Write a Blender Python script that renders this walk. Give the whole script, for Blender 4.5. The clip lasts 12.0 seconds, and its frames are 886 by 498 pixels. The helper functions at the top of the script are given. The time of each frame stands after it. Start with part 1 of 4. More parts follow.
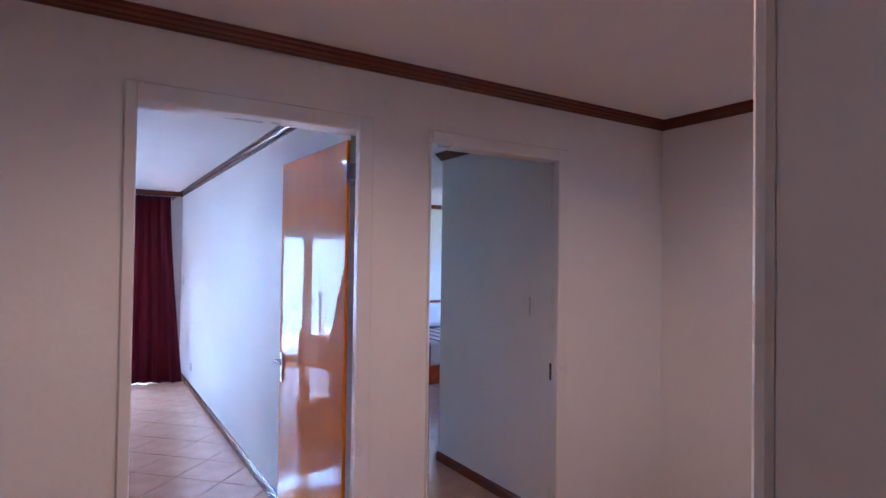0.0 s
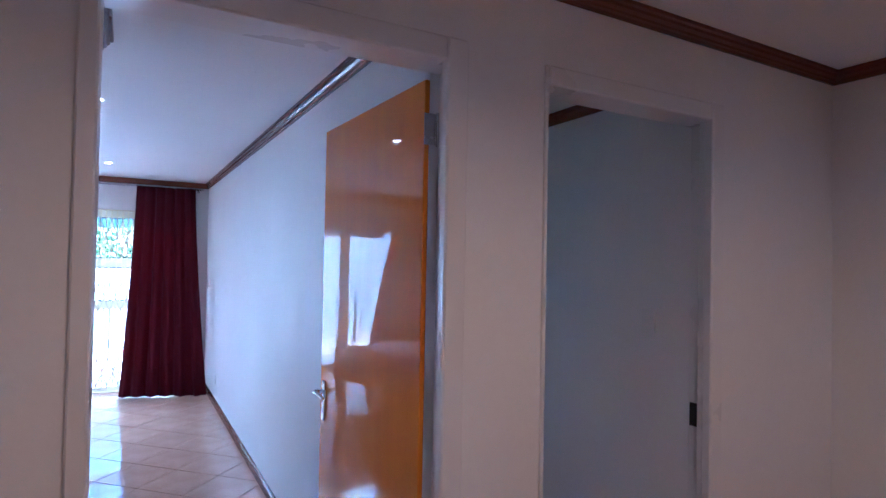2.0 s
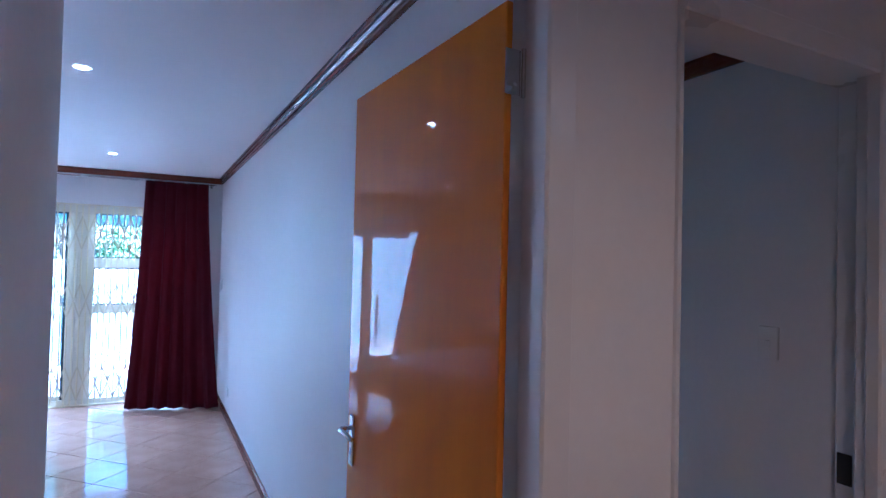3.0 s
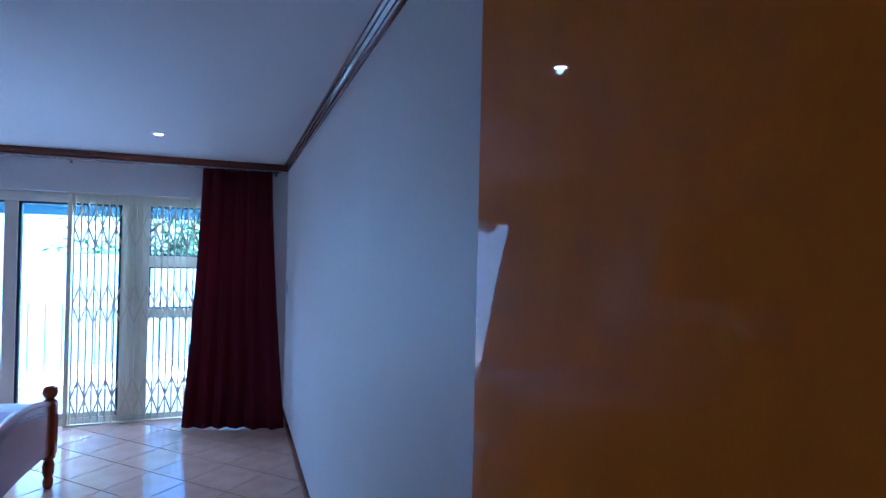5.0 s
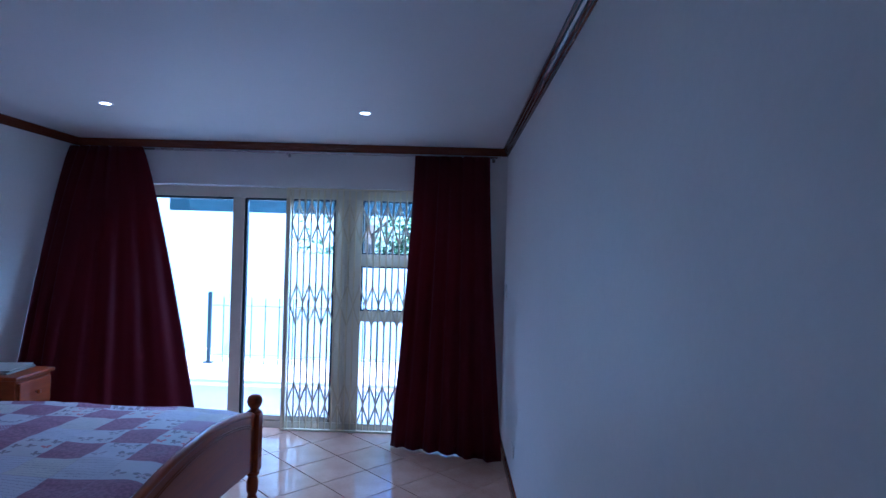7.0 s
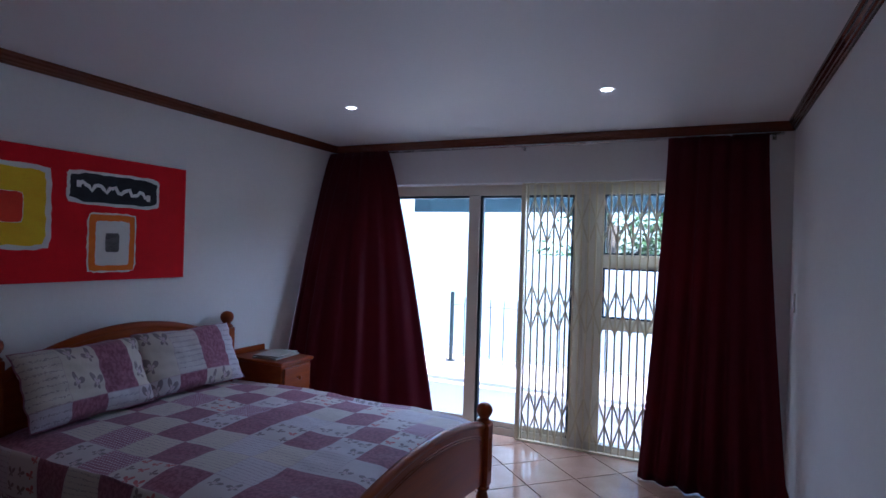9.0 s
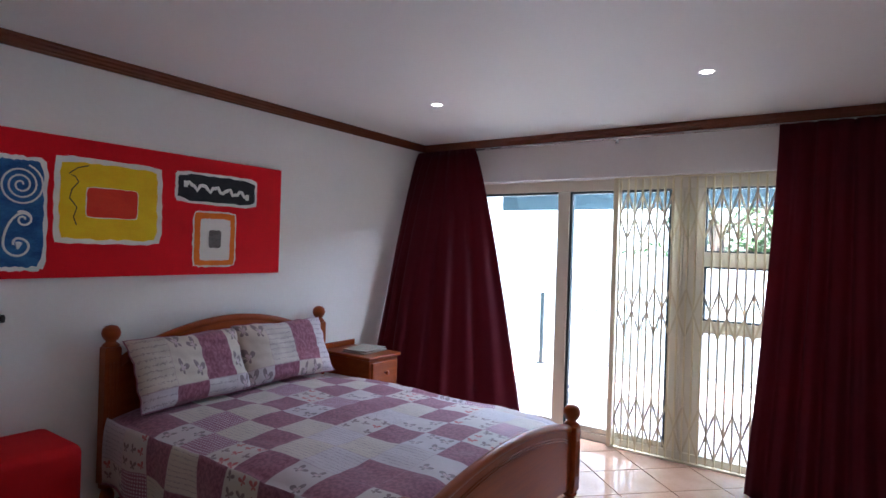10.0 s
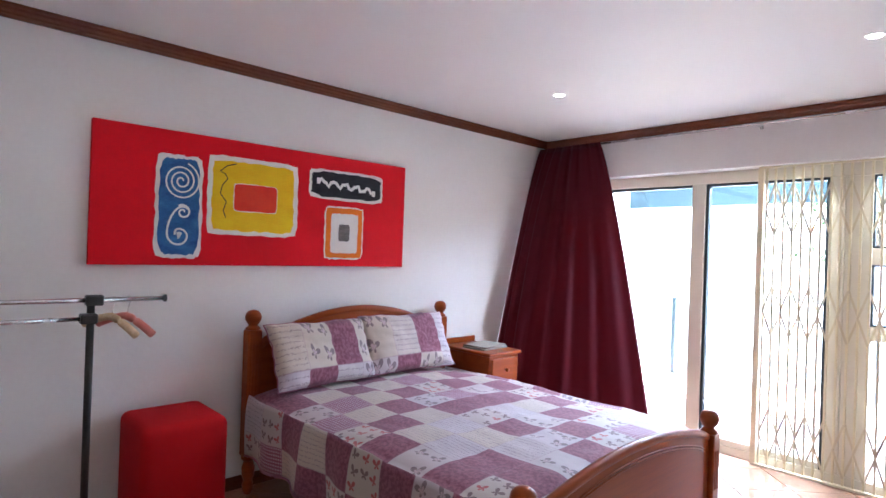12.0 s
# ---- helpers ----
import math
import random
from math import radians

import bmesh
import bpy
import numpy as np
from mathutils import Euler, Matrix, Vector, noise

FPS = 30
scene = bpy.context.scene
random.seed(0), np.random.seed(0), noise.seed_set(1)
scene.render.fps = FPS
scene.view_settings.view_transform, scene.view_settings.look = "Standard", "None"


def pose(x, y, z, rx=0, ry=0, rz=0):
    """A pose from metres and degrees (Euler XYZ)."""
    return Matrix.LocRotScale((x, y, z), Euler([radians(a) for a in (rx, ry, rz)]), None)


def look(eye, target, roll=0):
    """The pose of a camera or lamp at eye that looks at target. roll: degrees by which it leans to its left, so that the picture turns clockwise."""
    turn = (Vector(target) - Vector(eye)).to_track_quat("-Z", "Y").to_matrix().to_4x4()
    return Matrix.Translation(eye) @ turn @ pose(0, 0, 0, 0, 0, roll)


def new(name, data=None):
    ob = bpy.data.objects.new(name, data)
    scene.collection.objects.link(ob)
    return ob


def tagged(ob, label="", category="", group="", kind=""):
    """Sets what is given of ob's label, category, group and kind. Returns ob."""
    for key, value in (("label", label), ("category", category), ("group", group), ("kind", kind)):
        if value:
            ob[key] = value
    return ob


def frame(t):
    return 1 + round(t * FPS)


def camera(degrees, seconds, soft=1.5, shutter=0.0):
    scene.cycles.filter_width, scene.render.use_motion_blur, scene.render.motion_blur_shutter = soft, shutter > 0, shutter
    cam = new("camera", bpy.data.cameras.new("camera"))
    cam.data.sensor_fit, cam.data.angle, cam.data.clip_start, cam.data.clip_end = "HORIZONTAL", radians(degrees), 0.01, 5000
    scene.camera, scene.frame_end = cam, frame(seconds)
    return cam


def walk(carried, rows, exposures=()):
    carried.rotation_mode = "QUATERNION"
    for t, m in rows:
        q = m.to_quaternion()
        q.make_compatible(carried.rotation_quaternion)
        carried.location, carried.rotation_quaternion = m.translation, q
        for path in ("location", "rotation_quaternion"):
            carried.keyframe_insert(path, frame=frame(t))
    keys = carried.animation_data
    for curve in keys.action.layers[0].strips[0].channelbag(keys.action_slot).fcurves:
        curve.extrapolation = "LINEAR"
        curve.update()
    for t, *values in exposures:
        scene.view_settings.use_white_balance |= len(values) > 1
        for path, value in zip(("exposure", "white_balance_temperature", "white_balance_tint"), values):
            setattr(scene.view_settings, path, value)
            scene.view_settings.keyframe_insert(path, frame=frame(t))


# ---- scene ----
cam = camera(76.0, 12.0)
PATH = [
    (0, (0.361, -0.306, 1.604), (1.422, 1.389, 1.638), 0.8),
    (0.5, (0.382, -0.134, 1.586), (1.417, 1.577, 1.625), 0.9),
    (1, (0.452, 0.093, 1.57), (1.464, 1.817, 1.619), 1.1),
    (1.5, (0.52, 0.358, 1.596), (1.516, 2.092, 1.625), 1.0),
    (2, (0.572, 0.614, 1.581), (1.546, 2.36, 1.62), 1.1),
    (2.5, (0.633, 0.902, 1.573), (1.581, 2.663, 1.617), 1.3),
    (4.5, (0.927, 1.983, 1.602), (1.701, 3.827, 1.631), 1.3),
    (5, (0.954, 2.231, 1.62), (1.641, 4.109, 1.634), 1.3),
    (5.5, (0.966, 2.507, 1.61), (1.552, 4.418, 1.627), 1.4),
    (6, (0.999, 2.772, 1.604), (1.439, 4.723, 1.612), 1.2),
    (6.5, (1.001, 3.038, 1.593), (1.21, 5.027, 1.602), 1.5),
    (8.5, (0.951, 3.612, 1.555), (0.267, 5.491, 1.553), 1.7),
    (9, (0.941, 3.669, 1.548), (0.09, 5.478, 1.541), 1.8),
    (9.5, (0.956, 3.72, 1.528), (-0.048, 5.45, 1.52), 1.8),
    (10, (0.958, 3.737, 1.51), (-0.175, 5.385, 1.502), 1.8),
    (10.5, (0.961, 3.736, 1.487), (-0.276, 5.308, 1.484), 1.9),
    (11, (0.938, 3.74, 1.456), (-0.395, 5.231, 1.452), 2.0),
    (11.5, (0.94, 3.755, 1.439), (-0.472, 5.172, 1.436), 2.0),
    (12, (0.939, 3.765, 1.42), (-0.516, 5.137, 1.426), 2.0),
]
EXPOSURES = [
    (0.0, 4.45, 4200, 18),
    (2.5, 3.9, 3900, 12),
    (4.5, 2.95, 3650, 9),
    (5.5, 2.4, 3650, 10),
    (6.5, 2.1, 3700, 12),
    (8.5, 1.72, 4400, 18),
    (9.0, 1.77, 4650, 18),
    (9.5, 2.25, 5050, 16),
    (10.0, 2.85, 5400, 16),
    (10.5, 3.28, 5450, 16),
    (12.0, 3.92, 5500, 18),
]
walk(cam, [(t, look(eye, target, roll)) for t, eye, target, roll in PATH], EXPOSURES)

# ---------------------------------------------------------------- light
world = bpy.data.worlds.new("world")
scene.world = world
world.use_nodes = True
wn = world.node_tree
sky = wn.nodes.new("ShaderNodeTexSky")
sky.sky_type = "NISHITA"
sky.sun_disc = False
sky.sun_elevation = radians(62.9)
sky.sun_rotation = radians(127.0)
wn.nodes["Background"].inputs["Strength"].default_value = 0.15
wn.links.new(sky.outputs[0], wn.nodes["Background"].inputs["Color"])

sun_data = bpy.data.lights.new("sun", "SUN")
sun_data.energy, sun_data.angle, sun_data.color = 5.0, radians(0.5), (1.0, 0.95, 0.88)
sun = new("sun", sun_data)
sun.matrix_world = look((4.5, -3.4, 11.0), (0.0, 0.0, 0.0))

# added area lamp, out of view above the sliding door, standing in for sky light
sky_fill = bpy.data.lights.new("door_sky_fill", "AREA")
sky_fill.shape, sky_fill.size, sky_fill.size_y, sky_fill.energy, sky_fill.color = "RECTANGLE", 2.9, 0.7, 50.0, (0.80, 0.90, 1.0)
new("door_sky_fill", sky_fill).matrix_world = look((-0.35, 8.75, 2.42), (-0.35, 6.6, 0.2))


def spot(name, x, y, z, watts, color):
    d = bpy.data.lights.new(name, "SPOT")
    d.energy, d.color, d.spot_size, d.spot_blend, d.shadow_soft_size = watts, color, radians(160), 0.6, 0.015
    ob = new(name, d)
    ob.matrix_world = pose(x, y, z)
    return ob


# ---------------------------------------------------------------- node helpers
def mat(name):
    m = bpy.data.materials.new(name)
    m.use_nodes = True
    nt = m.node_tree
    return m, nt, nt.nodes["Principled BSDF"]


def put(nt, socket, value):
    if hasattr(value, "is_output"):
        nt.links.new(value, socket)
    else:
        socket.default_value = value


def calc(nt, op, a, b=0.0, c=0.0):
    n = nt.nodes.new("ShaderNodeMath")
    n.operation = op
    put(nt, n.inputs[0], a), put(nt, n.inputs[1], b), put(nt, n.inputs[2], c)
    return n.outputs[0]


def mix(nt, f, a, b):
    n = nt.nodes.new("ShaderNodeMix")
    n.data_type = "RGBA"
    put(nt, n.inputs[0], f), put(nt, n.inputs[6], a), put(nt, n.inputs[7], b)
    return n.outputs[2]


def coords(nt, kind="Object"):
    return nt.nodes.new("ShaderNodeTexCoord").outputs[kind]


def scaled(nt, vec, sx, sy, sz):
    n = nt.nodes.new("ShaderNodeMapping")
    n.inputs["Scale"].default_value = (sx, sy, sz)
    nt.links.new(vec, n.inputs["Vector"])
    return n.outputs[0]


def noisy(nt, vec, scale, detail=4.0, rough=0.55):
    n = nt.nodes.new("ShaderNodeTexNoise")
    n.inputs["Scale"].default_value, n.inputs["Detail"].default_value, n.inputs["Roughness"].default_value = scale, detail, rough
    nt.links.new(vec, n.inputs["Vector"])
    return n.outputs[0]


def ramp(nt, f, lo, hi, a=0.0, b=1.0):
    n = nt.nodes.new("ShaderNodeMapRange")
    put(nt, n.inputs[0], f)
    n.inputs[1].default_value, n.inputs[2].default_value, n.inputs[3].default_value, n.inputs[4].default_value = lo, hi, a, b
    return n.outputs[0]


def bump(nt, bsdf, height, strength, dist=0.005):
    n = nt.nodes.new("ShaderNodeBump")
    n.inputs["Strength"].default_value, n.inputs["Distance"].default_value = strength, dist
    nt.links.new(height, n.inputs["Height"])
    nt.links.new(n.outputs[0], bsdf.inputs["Normal"])


def rgb(r, g, b):
    return (r, g, b, 1.0)


def surface(name, c1, c2, rough=(0.5, 0.6), scale=3.0, fine=60.0, relief=0.1, dist=0.002, stretch=(1, 1, 1), metal=0.0, coat=0.0, kind="Object", coat_rough=0.08):
    m, nt, bs = mat(name)
    v = scaled(nt, coords(nt, kind), *stretch)
    big, small = noisy(nt, v, scale), noisy(nt, v, fine, 3.0)
    f = calc(nt, "ADD", calc(nt, "MULTIPLY", big, 0.7), calc(nt, "MULTIPLY", small, 0.3))
    f = ramp(nt, f, 0.3, 0.7)
    put(nt, bs.inputs["Base Color"], mix(nt, f, rgb(*c1), rgb(*c2)))
    put(nt, bs.inputs["Roughness"], ramp(nt, big, 0.3, 0.7, rough[0], rough[1]))
    bs.inputs["Metallic"].default_value = metal
    bs.inputs["Coat Weight"].default_value = coat
    bs.inputs["Coat Roughness"].default_value = coat_rough
    bump(nt, bs, small, relief, dist)
    return m


PLASTER = surface("plaster", (0.76, 0.74, 0.71), (0.82, 0.81, 0.78), (0.5, 0.62), 1.2, 45, 0.25, 0.003)
CEIL = surface("ceiling_paint", (0.80, 0.80, 0.79), (0.84, 0.84, 0.83), (0.6, 0.7), 1.0, 60, 0.1, 0.002)
GLOSS_WHITE = surface("gloss_white_paint", (0.765, 0.75, 0.72), (0.785, 0.77, 0.745), (0.26, 0.32), 3, 25, 0.08, 0.002)
DARKWOOD = surface("dark_stained_trim", (0.12, 0.032, 0.012), (0.18, 0.052, 0.020), (0.16, 0.26), 3, 60, 0.08, 0.001, (1, 1, 6))
BEDWOOD = surface("varnished_pine", (0.20, 0.034, 0.004), (0.30, 0.062, 0.008), (0.30, 0.36), 2, 30, 0.02, 0.0006, (5, 0.5, 16), coat=0.12)
DOORWOOD = surface("varnished_door_veneer", (0.66, 0.20, 0.0005), (0.74, 0.245, 0.0005), (0.38, 0.42), 2, 60, 0.006, 0.0003, (5, 5, 0.5), coat=0.42, coat_rough=0.012)
DOORWOOD.node_tree.nodes["Principled BSDF"].inputs["Specular IOR Level"].default_value = 0.03
CREAM_METAL = surface("cream_powder_coat", (0.68, 0.63, 0.51), (0.74, 0.69, 0.57), (0.3, 0.42), 5, 120, 0.08, 0.0006)
GATE = surface("cream_enamel_gate", (0.72, 0.64, 0.44), (0.78, 0.71, 0.50), (0.35, 0.5), 6, 90, 0.1, 0.0006)
# gate enamel in a darker copy: shading on links and rivets put into the colour
LINK = surface("shaded_gate_link", (0.58, 0.51, 0.35), (0.66, 0.58, 0.41), (0.4, 0.55), 6, 90, 0.1, 0.0006)
CHROME = surface("brushed_steel", (0.55, 0.55, 0.55), (0.68, 0.68, 0.67), (0.18, 0.3), 8, 200, 0.05, 0.0004, metal=1.0)
BLACK_METAL = surface("black_powder_coat", (0.014, 0.013, 0.013), (0.026, 0.024, 0.023), (0.35, 0.5), 8, 160, 0.1, 0.0005)
PLASTIC_WHITE = surface("white_plastic", (0.74, 0.73, 0.70), (0.78, 0.77, 0.74), (0.3, 0.4), 6, 100, 0.04, 0.0004)
RED_FABRIC = surface("red_felt", (0.42, 0.004, 0.006), (0.55, 0.010, 0.012), (0.85, 0.95), 3, 260, 0.5, 0.002)
PAPER = surface("magazine_paper", (0.30, 0.27, 0.22), (0.46, 0.42, 0.35), (0.4, 0.6), 9, 60, 0.1, 0.0006)
GROUT = surface("floor_grout", (0.10, 0.075, 0.06), (0.17, 0.13, 0.10), (0.7, 0.85), 4, 120, 0.2, 0.001)
PATIO = surface("terracotta_patio", (0.66, 0.50, 0.42), (0.74, 0.60, 0.52), (0.5, 0.7), 3, 50, 0.2, 0.002)
OUT_WALL = surface("outside_white_plaster", (0.80, 0.79, 0.77), (0.86, 0.85, 0.83), (0.7, 0.8), 1, 40, 0.2, 0.004)
OUT_CREAM = surface("outside_cream_plaster", (0.70, 0.58, 0.44), (0.76, 0.65, 0.50), (0.7, 0.8), 1, 40, 0.2, 0.004)
TEAL = surface("teal_awning_canvas", (0.004, 0.020, 0.030), (0.007, 0.028, 0.040), (0.7, 0.85), 3, 120, 0.3, 0.002)
RUBBER = surface("black_gasket", (0.012, 0.022, 0.026), (0.02, 0.032, 0.036), (0.5, 0.6), 6, 80, 0.1, 0.0006)
ROOFTILE = surface("roof_tile", (0.25, 0.09, 0.05), (0.34, 0.14, 0.08), (0.7, 0.85), 3, 30, 0.3, 0.01)
BARK = surface("bark", (0.10, 0.07, 0.045), (0.17, 0.12, 0.08), (0.8, 0.9), 4, 40, 0.6, 0.01)
LEAF = surface("leaf_green", (0.07, 0.12, 0.03), (0.12, 0.19, 0.05), (0.45, 0.6), 3, 40, 0.1, 0.001)
GRASS = surface("lawn", (0.06, 0.10, 0.03), (0.11, 0.15, 0.05), (0.8, 0.95), 1, 20, 0.5, 0.01)


def make_tile():
    m, nt, bs = mat("glazed_floor_tile")
    v = coords(nt)
    rnd = nt.nodes.new("ShaderNodeObjectInfo").outputs["Random"]
    cloud = noisy(nt, v, 5.0, 5)
    speck = noisy(nt, v, 45.0, 3)
    base = mix(nt, ramp(nt, cloud, 0.3, 0.7), rgb(0.47, 0.27, 0.17), rgb(0.60, 0.38, 0.26))
    base = mix(nt, ramp(nt, speck, 0.52, 0.72, 0, 0.3), base, rgb(0.36, 0.19, 0.11))
    base = mix(nt, ramp(nt, rnd, 0, 1, 0, 0.18), base, rgb(0.40, 0.22, 0.14))
    put(nt, bs.inputs["Base Color"], base)
    put(nt, bs.inputs["Roughness"], ramp(nt, cloud, 0.3, 0.7, 0.06, 0.13))
    bs.inputs["Specular IOR Level"].default_value = 0.75
    bump(nt, bs, noisy(nt, v, 9.0, 2), 0.06, 0.003)
    return m


TILE = make_tile()


def make_curtain():
    m, nt, bs = mat("burgundy_taffeta")
    v = coords(nt)
    weave = noisy(nt, scaled(nt, v, 260, 260, 14), 1.0, 2)
    big = noisy(nt, v, 2.5)
    put(nt, bs.inputs["Base Color"], mix(nt, calc(nt, "MULTIPLY", calc(nt, "ADD", weave, big), 0.5), rgb(0.042, 0.003, 0.007), rgb(0.090, 0.005, 0.013)))
    bs.inputs["Roughness"].default_value = 0.62
    bs.inputs["Specular IOR Level"].default_value = 0.12
    bs.inputs["Sheen Weight"].default_value = 0.08
    bs.inputs["Sheen Tint"].default_value = rgb(0.6, 0.1, 0.15)
    bump(nt, bs, weave, 0.15, 0.001)
    tr = nt.nodes.new("ShaderNodeBsdfTranslucent")
    tr.inputs["Color"].default_value = rgb(0.50, 0.03, 0.05)
    mx = nt.nodes.new("ShaderNodeMixShader")
    mx.inputs[0].default_value = 0.11
    nt.links.new(bs.outputs[0], mx.inputs[1]), nt.links.new(tr.outputs[0], mx.inputs[2])
    nt.links.new(mx.outputs[0], nt.nodes["Material Output"].inputs["Surface"])
    return m


CURTAIN = make_curtain()


def make_glass():
    m, nt, bs = mat("window_glass")
    clear = nt.nodes.new("ShaderNodeBsdfTransparent")
    clear.inputs["Color"].default_value = rgb(0.93, 0.96, 0.95)
    gloss = nt.nodes.new("ShaderNodeBsdfGlossy")
    gloss.inputs["Roughness"].default_value = 0.02
    fr = nt.nodes.new("ShaderNodeFresnel")
    fr.inputs["IOR"].default_value = 1.45
    mx = nt.nodes.new("ShaderNodeMixShader")
    nt.links.new(fr.outputs[0], mx.inputs[0]), nt.links.new(clear.outputs[0], mx.inputs[1]), nt.links.new(gloss.outputs[0], mx.inputs[2])
    nt.links.new(mx.outputs[0], nt.nodes["Material Output"].inputs["Surface"])
    return m


GLASS = make_glass()


def make_glow(name, color, strength):
    m, nt, bs = mat(name)
    bs.inputs["Emission Color"].default_value = rgb(*color)
    bs.inputs["Emission Strength"].default_value = strength
    return m


GLOW = make_glow("lit_lamp_lens", (1.0, 0.93, 0.82), 14.0)


def make_quilt(name, size, plain=False):
    """Patchwork print on cotton: plum squares, spotted squares, script and butterflies. UV in metres."""
    m, nt, bs = mat(name)
    uv = nt.nodes.new("ShaderNodeTexCoord").outputs["UV"]
    sep = nt.nodes.new("ShaderNodeSeparateXYZ")
    nt.links.new(uv, sep.inputs[0])
    u, w = calc(nt, "DIVIDE", sep.outputs[0], size), calc(nt, "DIVIDE", sep.outputs[1], size)
    i, j = calc(nt, "FLOOR", u), calc(nt, "FLOOR", w)
    fu, fw = calc(nt, "FRACT", u), calc(nt, "FRACT", w)
    cell = nt.nodes.new("ShaderNodeCombineXYZ")
    put(nt, cell.inputs[0], calc(nt, "ADD", i, 37.0)), put(nt, cell.inputs[1], calc(nt, "ADD", j, 11.0))
    wh = nt.nodes.new("ShaderNodeTexWhiteNoise")
    wh.noise_dimensions = "2D"
    nt.links.new(cell.outputs[0], wh.inputs["Vector"])
    rnd = wh.outputs["Value"]
    odd = calc(nt, "FLOORED_MODULO", calc(nt, "ADD", i, j), 2.0)

    def glyph(count, seed, keep):
        """Small butterflies on a sub-grid of a patch."""
        a, b = calc(nt, "MULTIPLY", fu, count), calc(nt, "MULTIPLY", fw, count)
        ia, ib = calc(nt, "FLOOR", a), calc(nt, "FLOOR", b)
        k = nt.nodes.new("ShaderNodeCombineXYZ")
        put(nt, k.inputs[0], calc(nt, "ADD", calc(nt, "MULTIPLY", i, 7.0), ia))
        put(nt, k.inputs[1], calc(nt, "ADD", calc(nt, "MULTIPLY", j, 7.0), ib))
        k.inputs[2].default_value = seed
        r = nt.nodes.new("ShaderNodeTexWhiteNoise")
        nt.links.new(k.outputs[0], r.inputs["Vector"])
        rc = nt.nodes.new("ShaderNodeSeparateColor")
        nt.links.new(r.outputs["Color"], rc.inputs[0])
        x = calc(nt, "ADD", calc(nt, "SUBTRACT", calc(nt, "FRACT", a), 0.5), ramp(nt, rc.outputs[0], 0, 1, -0.12, 0.12))
        y = calc(nt, "ADD", calc(nt, "SUBTRACT", calc(nt, "FRACT", b), 0.5), ramp(nt, rc.outputs[1], 0, 1, -0.12, 0.12))
        th = ramp(nt, rc.outputs[2], 0, 1, -0.7, 0.7)
        xx = calc(nt, "ADD", x, calc(nt, "MULTIPLY", y, th))
        yy = calc(nt, "SUBTRACT", y, calc(nt, "MULTIPLY", x, th))
        r2 = calc(nt, "ADD", calc(nt, "MULTIPLY", xx, xx), calc(nt, "MULTIPLY", yy, yy))
        r3 = calc(nt, "POWER", r2, 1.5)
        wing = calc(nt, "MULTIPLY", calc(nt, "ABSOLUTE", calc(nt, "MULTIPLY", xx, yy)), ramp(nt, calc(nt, "GREATER_THAN", yy, 0.0), 0, 1, 0.55, 0.98))
        inside = calc(nt, "LESS_THAN", r3, wing)
        core = calc(nt, "LESS_THAN", r3, calc(nt, "MULTIPLY", wing, 0.45))
        on = calc(nt, "LESS_THAN", r.outputs["Value"], keep)
        return calc(nt, "MULTIPLY", inside, on), calc(nt, "MULTIPLY", core, on), rc.outputs[2]

    damask = noisy(nt, uv, 55.0, 3)
    fleck = noisy(nt, uv, 160.0, 2)
    plum = mix(nt, ramp(nt, damask, 0.42, 0.58), rgb(0.19, 0.050, 0.085), rgb(0.29, 0.100, 0.145))
    cream = mix(nt, rnd, rgb(0.55, 0.47, 0.38), rgb(0.52, 0.46, 0.49))
    # script lines
    wob = noisy(nt, uv, 90.0, 2)
    rows = calc(nt, "ABSOLUTE", calc(nt, "SUBTRACT", calc(nt, "FRACT", calc(nt, "ADD", calc(nt, "MULTIPLY", fw, 9.0), calc(nt, "MULTIPLY", wob, 0.9))), 0.5))
    words = calc(nt, "MULTIPLY", calc(nt, "LESS_THAN", rows, 0.11), calc(nt, "GREATER_THAN", fleck, 0.49))
    script = mix(nt, calc(nt, "MULTIPLY", words, 0.75), cream, rgb(0.22, 0.18, 0.20))
    g1, c1, t1 = glyph(3.0, 1.0, 0.90)
    ink = mix(nt, calc(nt, "GREATER_THAN", t1, 0.6), rgb(0.16, 0.09, 0.10), rgb(0.42, 0.04, 0.05))
    small = mix(nt, calc(nt, "MULTIPLY", g1, 0.85), cream, ink)
    g2, c2, t2 = glyph(2.0, 5.0, 0.90)
    large = mix(nt, calc(nt, "MULTIPLY", g2, 0.9), cream, rgb(0.20, 0.15, 0.16))
    large = mix(nt, calc(nt, "MULTIPLY", c2, 0.9), large, mix(nt, damask, rgb(0.62, 0.48, 0.48), rgb(0.50, 0.38, 0.40)))
    dx = calc(nt, "SUBTRACT", calc(nt, "FRACT", calc(nt, "MULTIPLY", fu, 12.0)), 0.5)
    dy = calc(nt, "SUBTRACT", calc(nt, "FRACT", calc(nt, "MULTIPLY", fw, 12.0)), 0.5)
    dots = calc(nt, "LESS_THAN", calc(nt, "ADD", calc(nt, "MULTIPLY", dx, dx), calc(nt, "MULTIPLY", dy, dy)), 0.07)
    spotted = mix(nt, dots, rgb(0.28, 0.11, 0.17), rgb(0.62, 0.52, 0.54))
    light = mix(nt, calc(nt, "GREATER_THAN", rnd, 0.22), script, small)
    light = mix(nt, calc(nt, "GREATER_THAN", rnd, 0.66), light, large)
    light = mix(nt, calc(nt, "GREATER_THAN", rnd, 0.97), light, plum)
    dark = mix(nt, calc(nt, "GREATER_THAN", rnd, 0.68), plum, spotted)
    dark = mix(nt, calc(nt, "GREATER_THAN", rnd, 0.80), dark, script)
